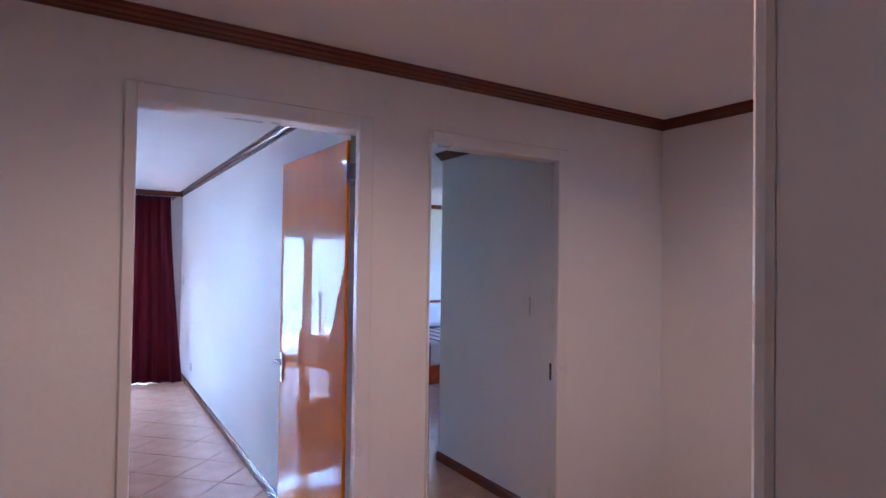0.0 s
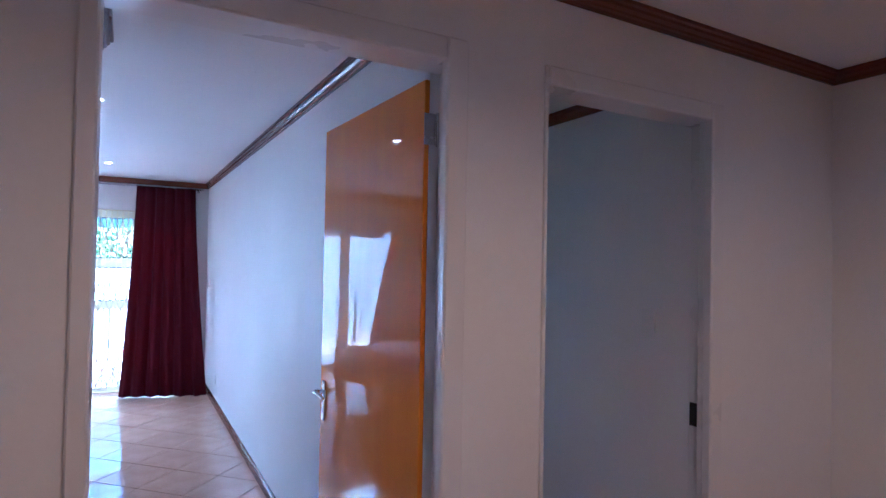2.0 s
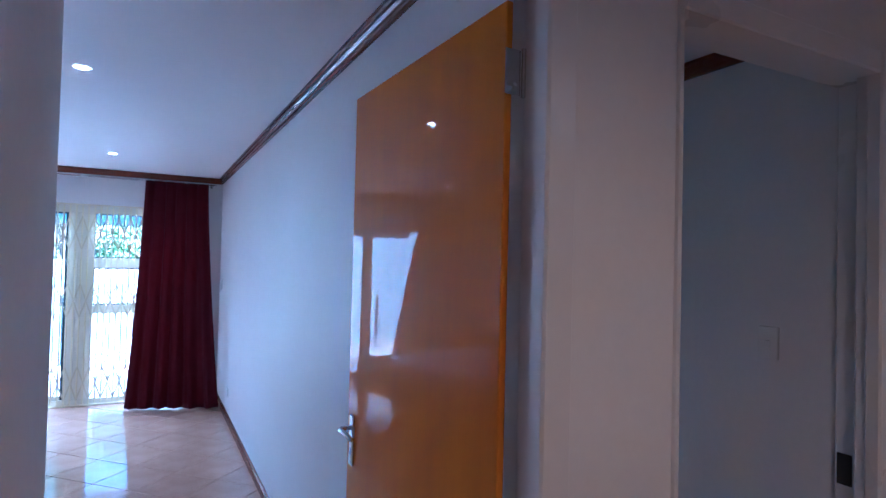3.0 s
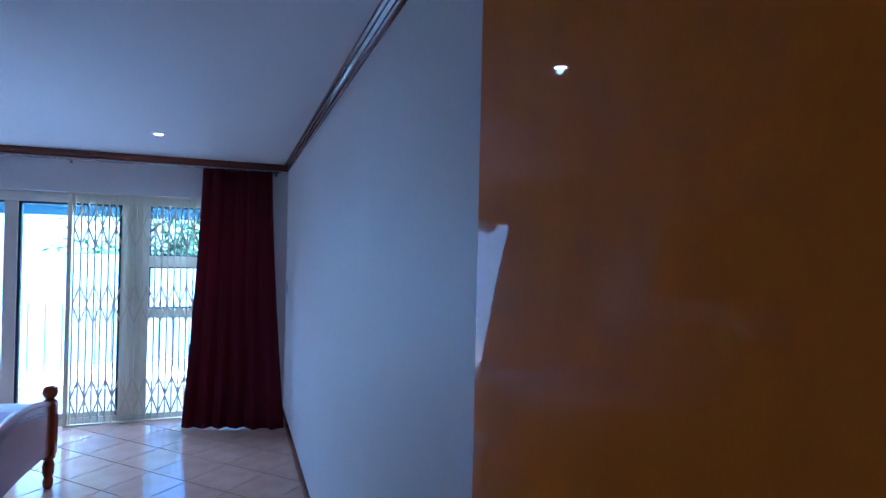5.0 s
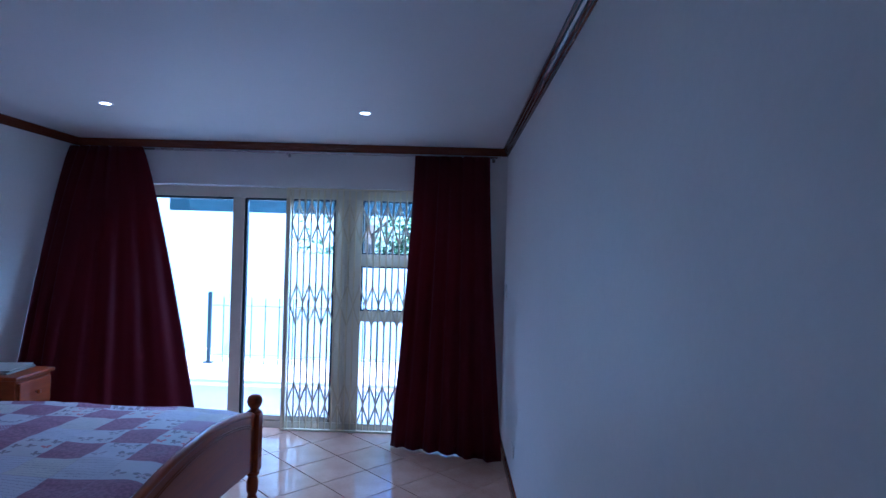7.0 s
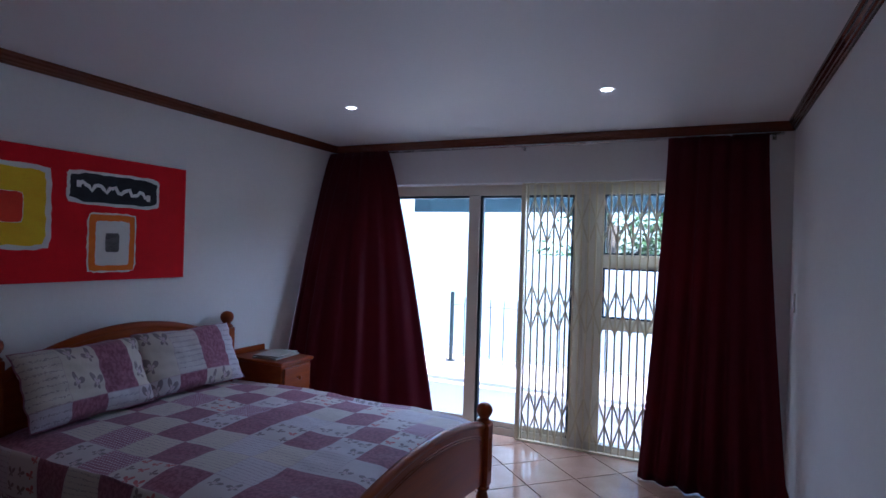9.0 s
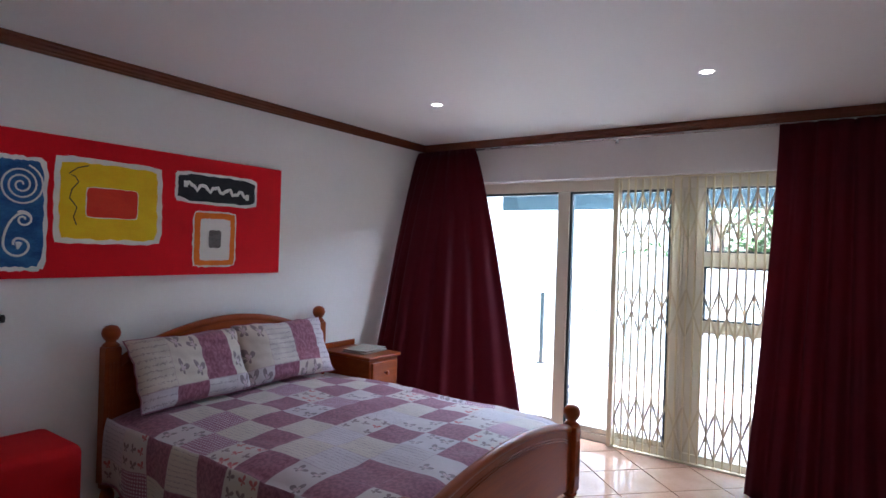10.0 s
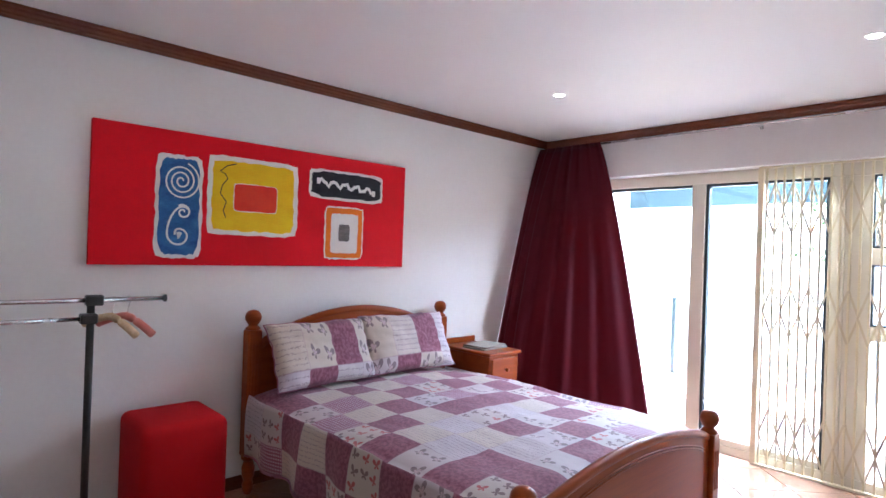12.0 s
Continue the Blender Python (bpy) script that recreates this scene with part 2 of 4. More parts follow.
    if plain:
        light = mix(nt, calc(nt, "FLOORED_MODULO", i, 2.0), script, large)
        dark = plum
        odd = calc(nt, "COMPARE", calc(nt, "FLOORED_MODULO", calc(nt, "SUBTRACT", i, j), 3.0), 1.0, 0.1)
    col = mix(nt, odd, light, dark)
    edge = calc(nt, "MINIMUM", calc(nt, "MINIMUM", fu, calc(nt, "SUBTRACT", 1.0, fu)), calc(nt, "MINIMUM", fw, calc(nt, "SUBTRACT", 1.0, fw)))
    col = mix(nt, calc(nt, "MULTIPLY", calc(nt, "LESS_THAN", edge, 0.012), 0.35), col, rgb(0.35, 0.22, 0.26))
    put(nt, bs.inputs["Base Color"], col)
    bs.inputs["Roughness"].default_value = 0.75
    bs.inputs["Sheen Weight"].default_value = 0.15
    bump(nt, bs, calc(nt, "ADD", noisy(nt, uv, 9.0, 3), calc(nt, "MULTIPLY", fleck, 0.15)), 0.35, 0.012)
    return m


QUILT = make_quilt("patchwork_cotton", 0.205)
HEM = surface("plum_binding", (0.24, 0.09, 0.13), (0.34, 0.15, 0.20), (0.7, 0.85), 8, 120, 0.3, 0.001)
PILLOW = make_quilt("patchwork_pillow_cotton", 0.20, True)


def make_stripes():
    m, nt, bs = mat("striped_bedspread")
    v = coords(nt)
    sep = nt.nodes.new("ShaderNodeSeparateXYZ")
    nt.links.new(v, sep.inputs[0])
    f = calc(nt, "FRACT", calc(nt, "MULTIPLY", sep.outputs[0], 5.0))
    col = mix(nt, calc(nt, "LESS_THAN", f, 0.3), rgb(0.66, 0.60, 0.60), rgb(0.14, 0.03, 0.05))
    put(nt, bs.inputs["Base Color"], mix(nt, ramp(nt, noisy(nt, v, 40), 0.3, 0.7, 0, 0.2), col, rgb(0.4, 0.32, 0.33)))
    bs.inputs["Roughness"].default_value = 0.85
    bump(nt, bs, noisy(nt, v, 80), 0.3, 0.002)
    return m


STRIPES = make_stripes()


def paint(name, c, d, scale=14.0):
    return surface(name, c, d, (0.6, 0.75), scale, 90, 0.35, 0.0015, (1, 1, 2))


P_RED = paint("acrylic_red", (0.62, 0.002, 0.008), (0.74, 0.005, 0.014), 3.0)
P_YELLOW = paint("acrylic_yellow", (0.78, 0.46, 0.002), (0.84, 0.62, 0.008), 7.0)
P_BLUE = paint("acrylic_blue", (0.012, 0.055, 0.20), (0.06, 0.20, 0.45), 8.0)
P_BLACK = paint("acrylic_black", (0.018, 0.020, 0.026), (0.04, 0.045, 0.055))
P_WHITE = paint("acrylic_white", (0.74, 0.72, 0.68), (0.82, 0.80, 0.76))
P_ORANGE = paint("acrylic_orange", (0.75, 0.16, 0.012), (0.82, 0.24, 0.02))
P_VERMILION = paint("acrylic_vermilion", (0.72, 0.035, 0.02), (0.80, 0.07, 0.03), 6.0)
P_GREY = paint("acrylic_grey", (0.10, 0.09, 0.09), (0.22, 0.20, 0.19), 30.0)


# matt paints and waxed wood give little gloss
for m in (BEDWOOD, P_RED, P_YELLOW, P_BLUE, P_BLACK, P_WHITE, P_ORANGE, P_VERMILION, P_GREY, RED_FABRIC):
    m.node_tree.nodes["Principled BSDF"].inputs["Specular IOR Level"].default_value = 0.18


# ---------------------------------------------------------------- mesh helpers
def mesh_of(bm, name, material, smooth=False):
    bmesh.ops.recalc_face_normals(bm, faces=bm.faces)
    me = bpy.data.meshes.new(name)
    bm.to_mesh(me)
    bm.free()
    me.materials.append(material)
    if smooth:
        for p in me.polygons:
            p.use_smooth = True
    return me


def part(name, bm, material, parent=None, label="", smooth=False):
    ob = new(name, mesh_of(bm, name, material, smooth))
    if parent is not None:
        ob.parent = parent
    if label:
        ob["label"] = label
    return ob


def root(name, x=0.0, y=0.0, z=0.0):
    ob = new(name)
    ob.location = (x, y, z)
    ob.empty_display_size = 0.1
    return ob


def under(ob):
    """Undo the parent's place, for parts whose meshes are built in world metres."""
    ob.matrix_parent_inverse = Matrix.Translation(-ob.parent.location)
    return ob


def box(bm, x0, y0, z0, x1, y1, z1, bevel=0.0, seg=1):
    r = bmesh.ops.create_cube(bm, size=1.0, matrix=Matrix.LocRotScale(((x0 + x1) / 2, (y0 + y1) / 2, (z0 + z1) / 2), None, (abs(x1 - x0), abs(y1 - y0), abs(z1 - z0))))
    if bevel:
        es = list({e for v in r["verts"] for e in v.link_edges})
        bmesh.ops.bevel(bm, geom=es, offset=bevel, segments=seg, profile=0.5, affect="EDGES")
    return bm


def boxes(*rows, bevel=0.0):
    bm = bmesh.new()
    for r in rows:
        box(bm, *r, bevel=bevel)
    return bm


def lathe(bm, profile, steps=20, m=None):
    """Turned body from rows of (radius, height)."""
    rings = []
    for r, z in profile:
        rings.append([bm.verts.new(((m or Matrix()) @ Vector((r * math.cos(a), r * math.sin(a), z)))) for a in (2 * math.pi * k / steps for k in range(steps))])
    for a, b in zip(rings, rings[1:]):
        for k in range(steps):
            bm.faces.new((a[k], a[(k + 1) % steps], b[(k + 1) % steps], b[k]))
    bm.faces.new(list(reversed(rings[0]))), bm.faces.new(rings[-1])
    return bm


def rod(bm, a, b, r, steps=10):
    a, b = Vector(a), Vector(b)
    m = Matrix.Translation(a) @ (b - a).to_track_quat("Z", "Y").to_matrix().to_4x4()
    return lathe(bm, [(r, 0), (r, (b - a).length)], steps, m)


def bar(bm, a, b, w, d, up=(0, 1, 0)):
    """Flat bar from a to b, w wide in its plane and d thick along up."""
    a, b, n = Vector(a), Vector(b), Vector(up)
    t = (b - a).normalized()
    s = t.cross(n).normalized() * (w / 2)
    n = n.normalized() * (d / 2)
    vs = [bm.verts.new(p + q) for p in (a, b) for q in (s + n, s - n, -s - n, -s + n)]
    for f in ((0, 1, 2, 3), (7, 6, 5, 4), (0, 4, 5, 1), (1, 5, 6, 2), (2, 6, 7, 3), (3, 7, 4, 0)):
        bm.faces.new([vs[k] for k in f])
    return bm


def tube(bm, pts, r, steps=8):
    pts = [Vector(p) for p in pts]
    rings = []
    for k, p in enumerate(pts):
        t = (pts[min(k + 1, len(pts) - 1)] - pts[max(k - 1, 0)]).normalized()
        s = t.orthogonal().normalized() if abs(t.x) > 0.95 else t.cross(Vector((1, 0, 0))).normalized()
        q = t.cross(s)
        rings.append([bm.verts.new(p + r * (math.cos(a) * s + math.sin(a) * q)) for a in (2 * math.pi * i / steps for i in range(steps))])
    for a, b in zip(rings, rings[1:]):
        for i in range(steps):
            bm.faces.new((a[i], a[(i + 1) % steps], b[(i + 1) % steps], b[i]))
    bm.faces.new(rings[0]), bm.faces.new(rings[-1])
    return bm


def moulding(name, path, profile, material, label):
    """Trim along wall lines: path in plan with the room on its left; profile rows of (out from the wall, z)."""
    bm = bmesh.new()
    pts = [Vector(p) for p in path]
    rings = []
    for k, p in enumerate(pts):
        d0 = (p - pts[k - 1]).normalized() if k else (pts[1] - p).normalized()
        d1 = (pts[k + 1] - p).normalized() if k < len(pts) - 1 else d0
        n0, n1 = Vector((-d0.y, d0.x)), Vector((-d1.y, d1.x))
        n = (n0 + n1) / (1 + n0.dot(n1))
        rings.append([bm.verts.new((p.x + n.x * o, p.y + n.y * o, z)) for o, z in profile])
    c = len(profile)
    for a, b in zip(rings, rings[1:]):
        for i in range(c):
            bm.faces.new((a[i], a[(i + 1) % c], b[(i + 1) % c], b[i]))
    bm.faces.new(rings[0]), bm.faces.new(rings[-1])
    return tagged(part(name, bm, material), label, "trim", "", "structure")


def cornice_profile(z):
    """Stepped wooden cornice under a ceiling at z."""
    return [(0.001, z - 0.062), (0.011, z - 0.062), (0.013, z - 0.052), (0.020, z - 0.048), (0.022, z - 0.039), (0.032, z - 0.030), (0.034, z - 0.019), (0.043, z - 0.014), (0.045, z - 0.001), (0.001, z - 0.001)]


SKIRT_PROFILE = [(0.001, 0.001), (0.016, 0.001), (0.016, 0.052), (0.012, 0.060), (0.010, 0.068), (0.004, 0.072), (0.001, 0.072)]

# ---------------------------------------------------------------- shell
RX, LX, WY = 1.43, -2.25, 8.04        # bedroom: long wall, bed wall, window wall
DY0, DY1 = 2.10, 2.26                 # wall with the doors
CZ, HZ = 2.450, 2.530                  # ceilings of bedroom and hall
D1A, D1B, DHEAD = 0.507, 1.40, 2.183  # first doorway
D2A, D2B = 1.79, 2.72                 # second doorway
CX, CYE = 0.46, 3.22                  # end of the cupboard wall beside the first door
HX, HYC = 3.57, 1.406                # hall's short wall and its outer corner


def wall(name, label, *rows, material=PLASTER):
    return tagged(part(name, boxes(*rows), material), label, "wall", "", "structure")


wall("wall_doors", "white plastered hall wall with two doorways",
     (-2.4, DY0, 0, D1A - 0.0435, DY1, 2.6), (D1B + 0.076, DY0, 0, D2A - 0.0125, DY1, 2.6), (2.716, DY0, 0, 2.752, DY0 + 0.07, 2.6), (2.752, DY0, 0, HX + 0.15, DY1, 2.6),
     (D1A - 0.0435, DY0, DHEAD + 0.0725, D1B + 0.076, DY1, 2.6), (D2A - 0.0125, DY0, DHEAD + 0.0585, 2.716, DY1, 2.6), (2.716, DY0 + 0.07, DHEAD + 0.0585, 2.752, DY1, 2.6))
wall("wall_east", "long plain white plastered bedroom wall", (RX, DY1, 0, RX + 0.12, WY + 0.22, 2.6))
wall("wall_west", "white plastered wall behind the bed", (LX - 0.12, DY1, 0, LX, WY + 0.22, 2.6))
wall("wall_cupboard", "white plastered wall beside the bedroom doorway", (CX - 0.6, DY1, 0, CX, CYE, 2.6))
WA, WB, WTOP = -1.85, 1.15, 2.085     # opening of the sliding door
wall("wall_window", "white plastered wall round the sliding door", (LX, WY, 0, WA, WY + 0.22, 2.6), (WB, WY, 0, RX, WY + 0.22, 2.6), (WA, WY, WTOP, WB, WY + 0.22, 2.6))
wall("wall_hall_end", "white plastered hall wall with an outer corner", (HX, HYC, 0, 7.5, DY0, 2.6))
wall("wall_passage", "white plastered end of the passage wall", (0.948, -2.0, 0, 1.076, 0.0, 2.6))
wall("wall_hall_west", "white plastered hall wall", (-2.4, -2.0, 0, -2.28, DY0, 2.6))
wall("wall_hall_south", "white plastered hall wall", (-2.28, -2.12, 0, 7.5, -2.0, 2.6))
wall("wall_hall_east", "white plastered hall wall", (7.5, -2.0, 0, 7.62, -0.35, 2.6), (7.5, 0.55, 0, 7.62, DY0, 2.6), (7.5, -0.35, 0, 7.62, 0.55, 1.83), (7.5, -0.35, 2.1, 7.62, 0.55, 2.6))
part("passage_trim", boxes((0.939, 0.0, 0, 1.085, 0.022, 2.5), bevel=0.006), GLOSS_WHITE)
tagged(bpy.data.objects["passage_trim"], "white painted edge trim of the passage wall", "trim", "", "structure")
# second bedroom
wall("wall_room_two_side", "white plastered wall with a light switch", (2.76, DY1, 0, 2.88, 3.55, 2.6))
wall("wall_room_two_return", "white plastered wall", (2.88, 3.43, 0, 6.6, 3.55, 2.6))
wall("wall_room_two_back", "white plastered back wall of the second bedroom", (RX + 0.12, 7.4, 0, 6.6, 7.52, 2.6))
wall("wall_room_two_east", "white plastered wall", (6.6, 3.43, 0, 6.72, 5.4, 2.6), (6.6, 6.3, 0, 6.72, 7.52, 2.6), (6.6, 5.4, 0, 6.72, 6.3, 1.0), (6.6, 5.4, 2.1, 6.72, 6.3, 2.6))
tagged(part("ceiling", boxes((LX - 0.12, DY1, CZ, RX + 0.06, WY + 0.22, CZ + 0.12)), CEIL), "smooth white bedroom ceiling", "ceiling", "", "structure")
tagged(part("ceiling_hall", boxes((-2.4, -2.12, HZ, 7.62, DY0 + 0.05, HZ + 0.12)), CEIL), "smooth white hall ceiling", "ceiling", "", "structure")
tagged(part("ceiling_room_two", boxes((RX + 0.06, DY1, CZ, 6.72, 7.52, CZ + 0.12)), CEIL), "smooth white ceiling of the second bedroom", "ceiling", "", "structure")
floor = tagged(part("floor", boxes((-2.4, -2.12, -0.2, 7.62, WY + 0.3, -0.008)), GROUT), "floor of diagonal glazed terracotta-pink tiles", "floor", "", "structure")

moulding("trim_cornice_bedroom", [(CX, DY1), (RX, DY1), (RX, WY), (LX, WY), (LX, DY1), (CX - 0.6, DY1), (CX - 0.6, CYE), (CX, CYE), (CX, DY1 + 0.06)], cornice_profile(CZ), DARKWOOD, "dark-stained stepped wooden cornice")
moulding("trim_cornice_hall", [(7.4, HYC), (HX, HYC), (HX, DY0), (-2.28, DY0)], cornice_profile(HZ), DARKWOOD, "dark-stained stepped wooden cornice in the hall")
moulding("trim_cornice_room_two", [(2.76, DY1), (2.76, 3.55), (6.6, 3.55), (6.6, 7.4), (RX + 0.12, 7.4)], cornice_profile(CZ), DARKWOOD, "dark-stained wooden cornice of the second bedroom")
moulding("baseboard_bedroom", [(RX, DY1 + 0.03), (RX, WY), (WB, WY)], SKIRT_PROFILE, DARKWOOD, "dark-stained wooden skirting board")
moulding("baseboard_bed_wall", [(WA, WY), (LX, WY), (LX, DY1)], SKIRT_PROFILE, DARKWOOD, "dark-stained wooden skirting board")
moulding("baseboard_room_two", [(2.76, DY1 + 0.03), (2.76, 3.55), (6.6, 3.55), (6.6, 7.4), (RX + 0.12, 7.4)], SKIRT_PROFILE, DARKWOOD, "dark-stained wooden skirting board of the second bedroom")


def door_frame(name, a, b, head, out, far, near=0.062):
    """Painted frame: outer band on the hall face, stepped back to the rebate that takes the leaf. far: the rebate's face."""
    f = root(name, (a + b) / 2, DY0, 0)
    w = out
    under(part("jamb", boxes((a - near, DY0 - 0.014, 0, a, DY1 - 0.002, head + w), bevel=0.005), GLOSS_WHITE, f))
    edge = b + 0.075
    bm = boxes((b, DY0 - 0.014, 0, edge, DY0 + 0.030, head + w), (b + 0.026, DY0 + 0.0305, 0, edge, DY0 + 0.072, head + w), bevel=0.006)
    box(bm, far, DY0 + 0.0725, 0, far + 0.02, DY1 - 0.002, head + w, 0.003)
    under(part("jamb", bm, GLOSS_WHITE, f))
    under(part("head", boxes((a + 0.0005, DY0 - 0.013, head, b - 0.0005, DY0 + 0.072, head + w - 0.001), bevel=0.005), GLOSS_WHITE, f))
    under(part("head_rebate", boxes((a + 0.001, DY0 + 0.0725, head + 0.012, far - 0.001, DY1 - 0.003, head + w - 0.001)), GLOSS_WHITE, f))
    return tagged(f, "white painted door frame in the hall wall", "door frame", "", "structure")


door_frame("door_frame_1", D1A, D1B, DHEAD, 0.072, 1.462, 0.043)
frame_two = door_frame("door_frame_2", D2A, 2.640, DHEAD - 0.01, 0.068, 2.730, 0.012)
under(part("strike_plate", boxes((2.726, 2.205, 0.885, 2.7295, 2.250, 0.985), bevel=0.001), BLACK_METAL, frame_two, "dark tarnished strike plate"))


# ---------------------------------------------------------------- bedroom door
def bedroom_door():
    """Leaf hinged at its origin, reaching along +y, opened a little past square."""
    w, h, t = 0.95, 2.165, 0.042
    d = root("door_1", 1.455, 2.262, 0.008)
    d.rotation_euler = (0, 0, radians(2.0))
    part("leaf", box(bmesh.new(), -t, 0, 0, 0, w, h, 0.003), DOORWOOD, d)
    for z in (0.22, 1.95):
        hg = part("hinge", boxes((-t - 0.002, -0.003, z, -0.002, -0.0005, z + 0.105), bevel=0.0008), CHROME, d, "steel butt hinge")
        part("knuckle", rod(bmesh.new(), (0.004, -0.006, z - 0.004), (0.004, -0.006, z + 0.108), 0.006), CHROME, hg)
        part("hinge_leaf", boxes((0.011, -0.004, z, 0.030, -0.001, z + 0.105), bevel=0.0008), PLASTIC_WHITE, hg)
    for s, x in ((-1, -t), (1, 0.0)):
        hd = part("handle", boxes((x + s * 0.0005, w - 0.075, 0.83, x + s * 0.010, w - 0.040, 1.01), bevel=0.003), CHROME, d, "brushed steel lever handle on a plate")
        y0, z0 = w - 0.058, 0.965
        part("lever", tube(bmesh.new(), [(x + s * 0.008, y0, z0), (x + s * 0.045, y0, z0), (x + s * 0.055, y0 - 0.012, z0), (x + s * 0.057, y0 - 0.045, z0 + 0.003), (x + s * 0.055, y0 - 0.085, z0 + 0.001), (x + s * 0.050, y0 - 0.115, z0 - 0.008)], 0.0085, 10), CHROME, hd, smooth=True)
        part("keyhole", boxes((x + s * 0.0095, y0 - 0.004, 0.868, x + s * 0.0110, y0 + 0.004, 0.895)), BLACK_METAL, hd)
    return tagged(d, "open varnished orange-brown flush wooden bedroom door", "door", "", "structure")


bedroom_door()


# ---------------------------------------------------------------- sliding door and gate
def sliding_door():
    y0, y1 = WY + 0.125, WY + 0.195
    d = root("window_1", (WA + WB) / 2, y0, 0)

    def piece(name, *r, m=CREAM_METAL, b=0.004):
        return under(part(name, box(bmesh.new(), *r, bevel=b), m, d))

    piece("frame_head", WA, y0, 1.995, WB, y1, WTOP - 0.002)
    piece("frame_sill", WA, y0, -0.004, WB, y1, 0.060)
    piece("frame_jamb", WA, y0, 0.0605, WA + 0.06, y1, 1.9945)
    piece("frame_jamb", WB - 0.06, y0, 0.0605, WB, y1, 1.9945)
    # leaves: outer sliding leaf, inner leaf, fixed side light
    piece("stile", -0.940, y0 + 0.002, 0.0605, -0.838, y1 - 0.004, 1.9945)
    piece("gasket", -0.8375, y0 + 0.012, 0.0605, -0.815, y1 - 0.010, 1.9945, m=RUBBER, b=0.002)
    piece("stile", -0.035, y0 + 0.002, 0.0605, 0.050, y1 - 0.004, 1.9945)
    piece("gasket", -0.058, y0 + 0.012, 0.0605, -0.0355, y1 - 0.010, 1.9945, m=RUBBER, b=0.002)
    piece("stile", 0.0505, y0 + 0.008, 0.0605, 0.195, y1 - 0.006, 1.9945)
    piece("transom", 0.1955, y0 + 0.006, 1.425, WB - 0.0605, y1 - 0.006, 1.530)
    piece("transom", 0.1955, y0 + 0.006, 0.945, WB - 0.0605, y1 - 0.006, 1.035)
    for a, b in ((WA + 0.0605, -0.9405), (-0.8145, -0.0585)):
        piece("bottom_rail", a, y0 + 0.01, 0.0605, b, y1 - 0.01, 0.105)
        piece("top_rail", a, y0 + 0.01, 1.975, b, y1 - 0.01, 1.9945, m=RUBBER, b=0.001)
    for z0, z1 in ((1.5305, 1.9945), (1.0355, 1.4245)):
        fr = under(part("vent_frame", boxes((0.1955, y0 + 0.012, z0, 0.207, y1 - 0.012, z1), (WB - 0.072, y0 + 0.012, z0, WB - 0.0605, y1 - 0.012, z1), (0.2075, y0 + 0.012, z0, WB - 0.0725, y1 - 0.012, z0 + 0.012), (0.2075, y0 + 0.012, z1 - 0.012, WB - 0.0725, y1 - 0.012, z1), bevel=0.002), RUBBER, d, "dark window vent frame"))
    ym = (y0 + y1) / 2
    for a, b, z0, z1 in ((WA + 0.06, -0.94, 0.105, 1.975), (-0.815, -0.058, 0.105, 1.975), (0.207, WB - 0.072, 1.542, 1.982), (0.207, WB - 0.072, 1.047, 1.412), (0.1955, WB - 0.0605, 0.0605, 0.9445)):
        g = piece("pane", a, ym - 0.003, z0, b, ym + 0.003, z1, m=GLASS, b=0)
        g.visible_shadow = False
    return tagged(d, "cream aluminium sliding glass door to the patio", "sliding door", "", "structure")


sliding_door()


def security_gate():
    """Folding trellis gate: upright bars and three rows of crossing links."""
    y = WY + 0.075
    g = root("security_gate", 0.3, y, 0)
    x0, pitch, n = -0.40, 0.0545, 28
    xs = [x0 + pitch * k for k in range(n)]
    top, low = WTOP - 0.012, 0.016
    under(part("top_track", box(bmesh.new(), -0.45, y - 0.016, WTOP - 0.011, WB - 0.002, y + 0.016, WTOP - 0.001, 0.002), GATE, g))
    under(part("bottom_track", box(bmesh.new(), -0.45, y - 0.016, -0.004, WB - 0.002, y + 0.016, 0.014, 0.002), GATE, g))
    under(part("lock_post", box(bmesh.new(), -0.452, y - 0.020, 0.016, -0.416, y + 0.020, top, 0.003), GATE, g, "cream steel lock post"))
    me = mesh_of(box(bmesh.new(), -0.0065, -0.008, low, 0.0065, 0.008, top, 0.002), "upright", GATE)
    for x in xs:
        b = new("upright", me)
        b.parent, b.location = g, (x - 0.3, 0, 0)
    dz = 0.165
    links = {}
    for up in (1, -1):
        for s in (1, -1):
            bm = bmesh.new()
            bar(bm, (0, -0.0125 * s, 0), (pitch, -0.0125 * s, up * s * dz), 0.013, 0.003)
            links[(up, s)] = mesh_of(bm, "link", LINK)
    rivet = mesh_of(rod(bmesh.new(), (0, -0.018, 0), (0, 0.018, 0), 0.006, 8), "rivet", LINK)
    for zc in (1.785, 1.085, 0.235):
        for k in range(n - 1):
            for up in (1, -1):
                s = 1 if k % 2 == 0 else -1
                ob = new("link", links[(up, s)])
                ob.parent = g
                ob.location = (xs[k] - 0.3, 0, zc + (0 if s == 1 else up * dz))
            for z in ((zc,) if k % 2 == 0 else (zc - dz, zc + dz)):
                ob = new("rivet", rivet)
                ob.parent, ob.location = g, (xs[k] - 0.3, 0, z)
    return tagged(g, "closed cream steel folding trellis security gate", "security gate")


security_gate()


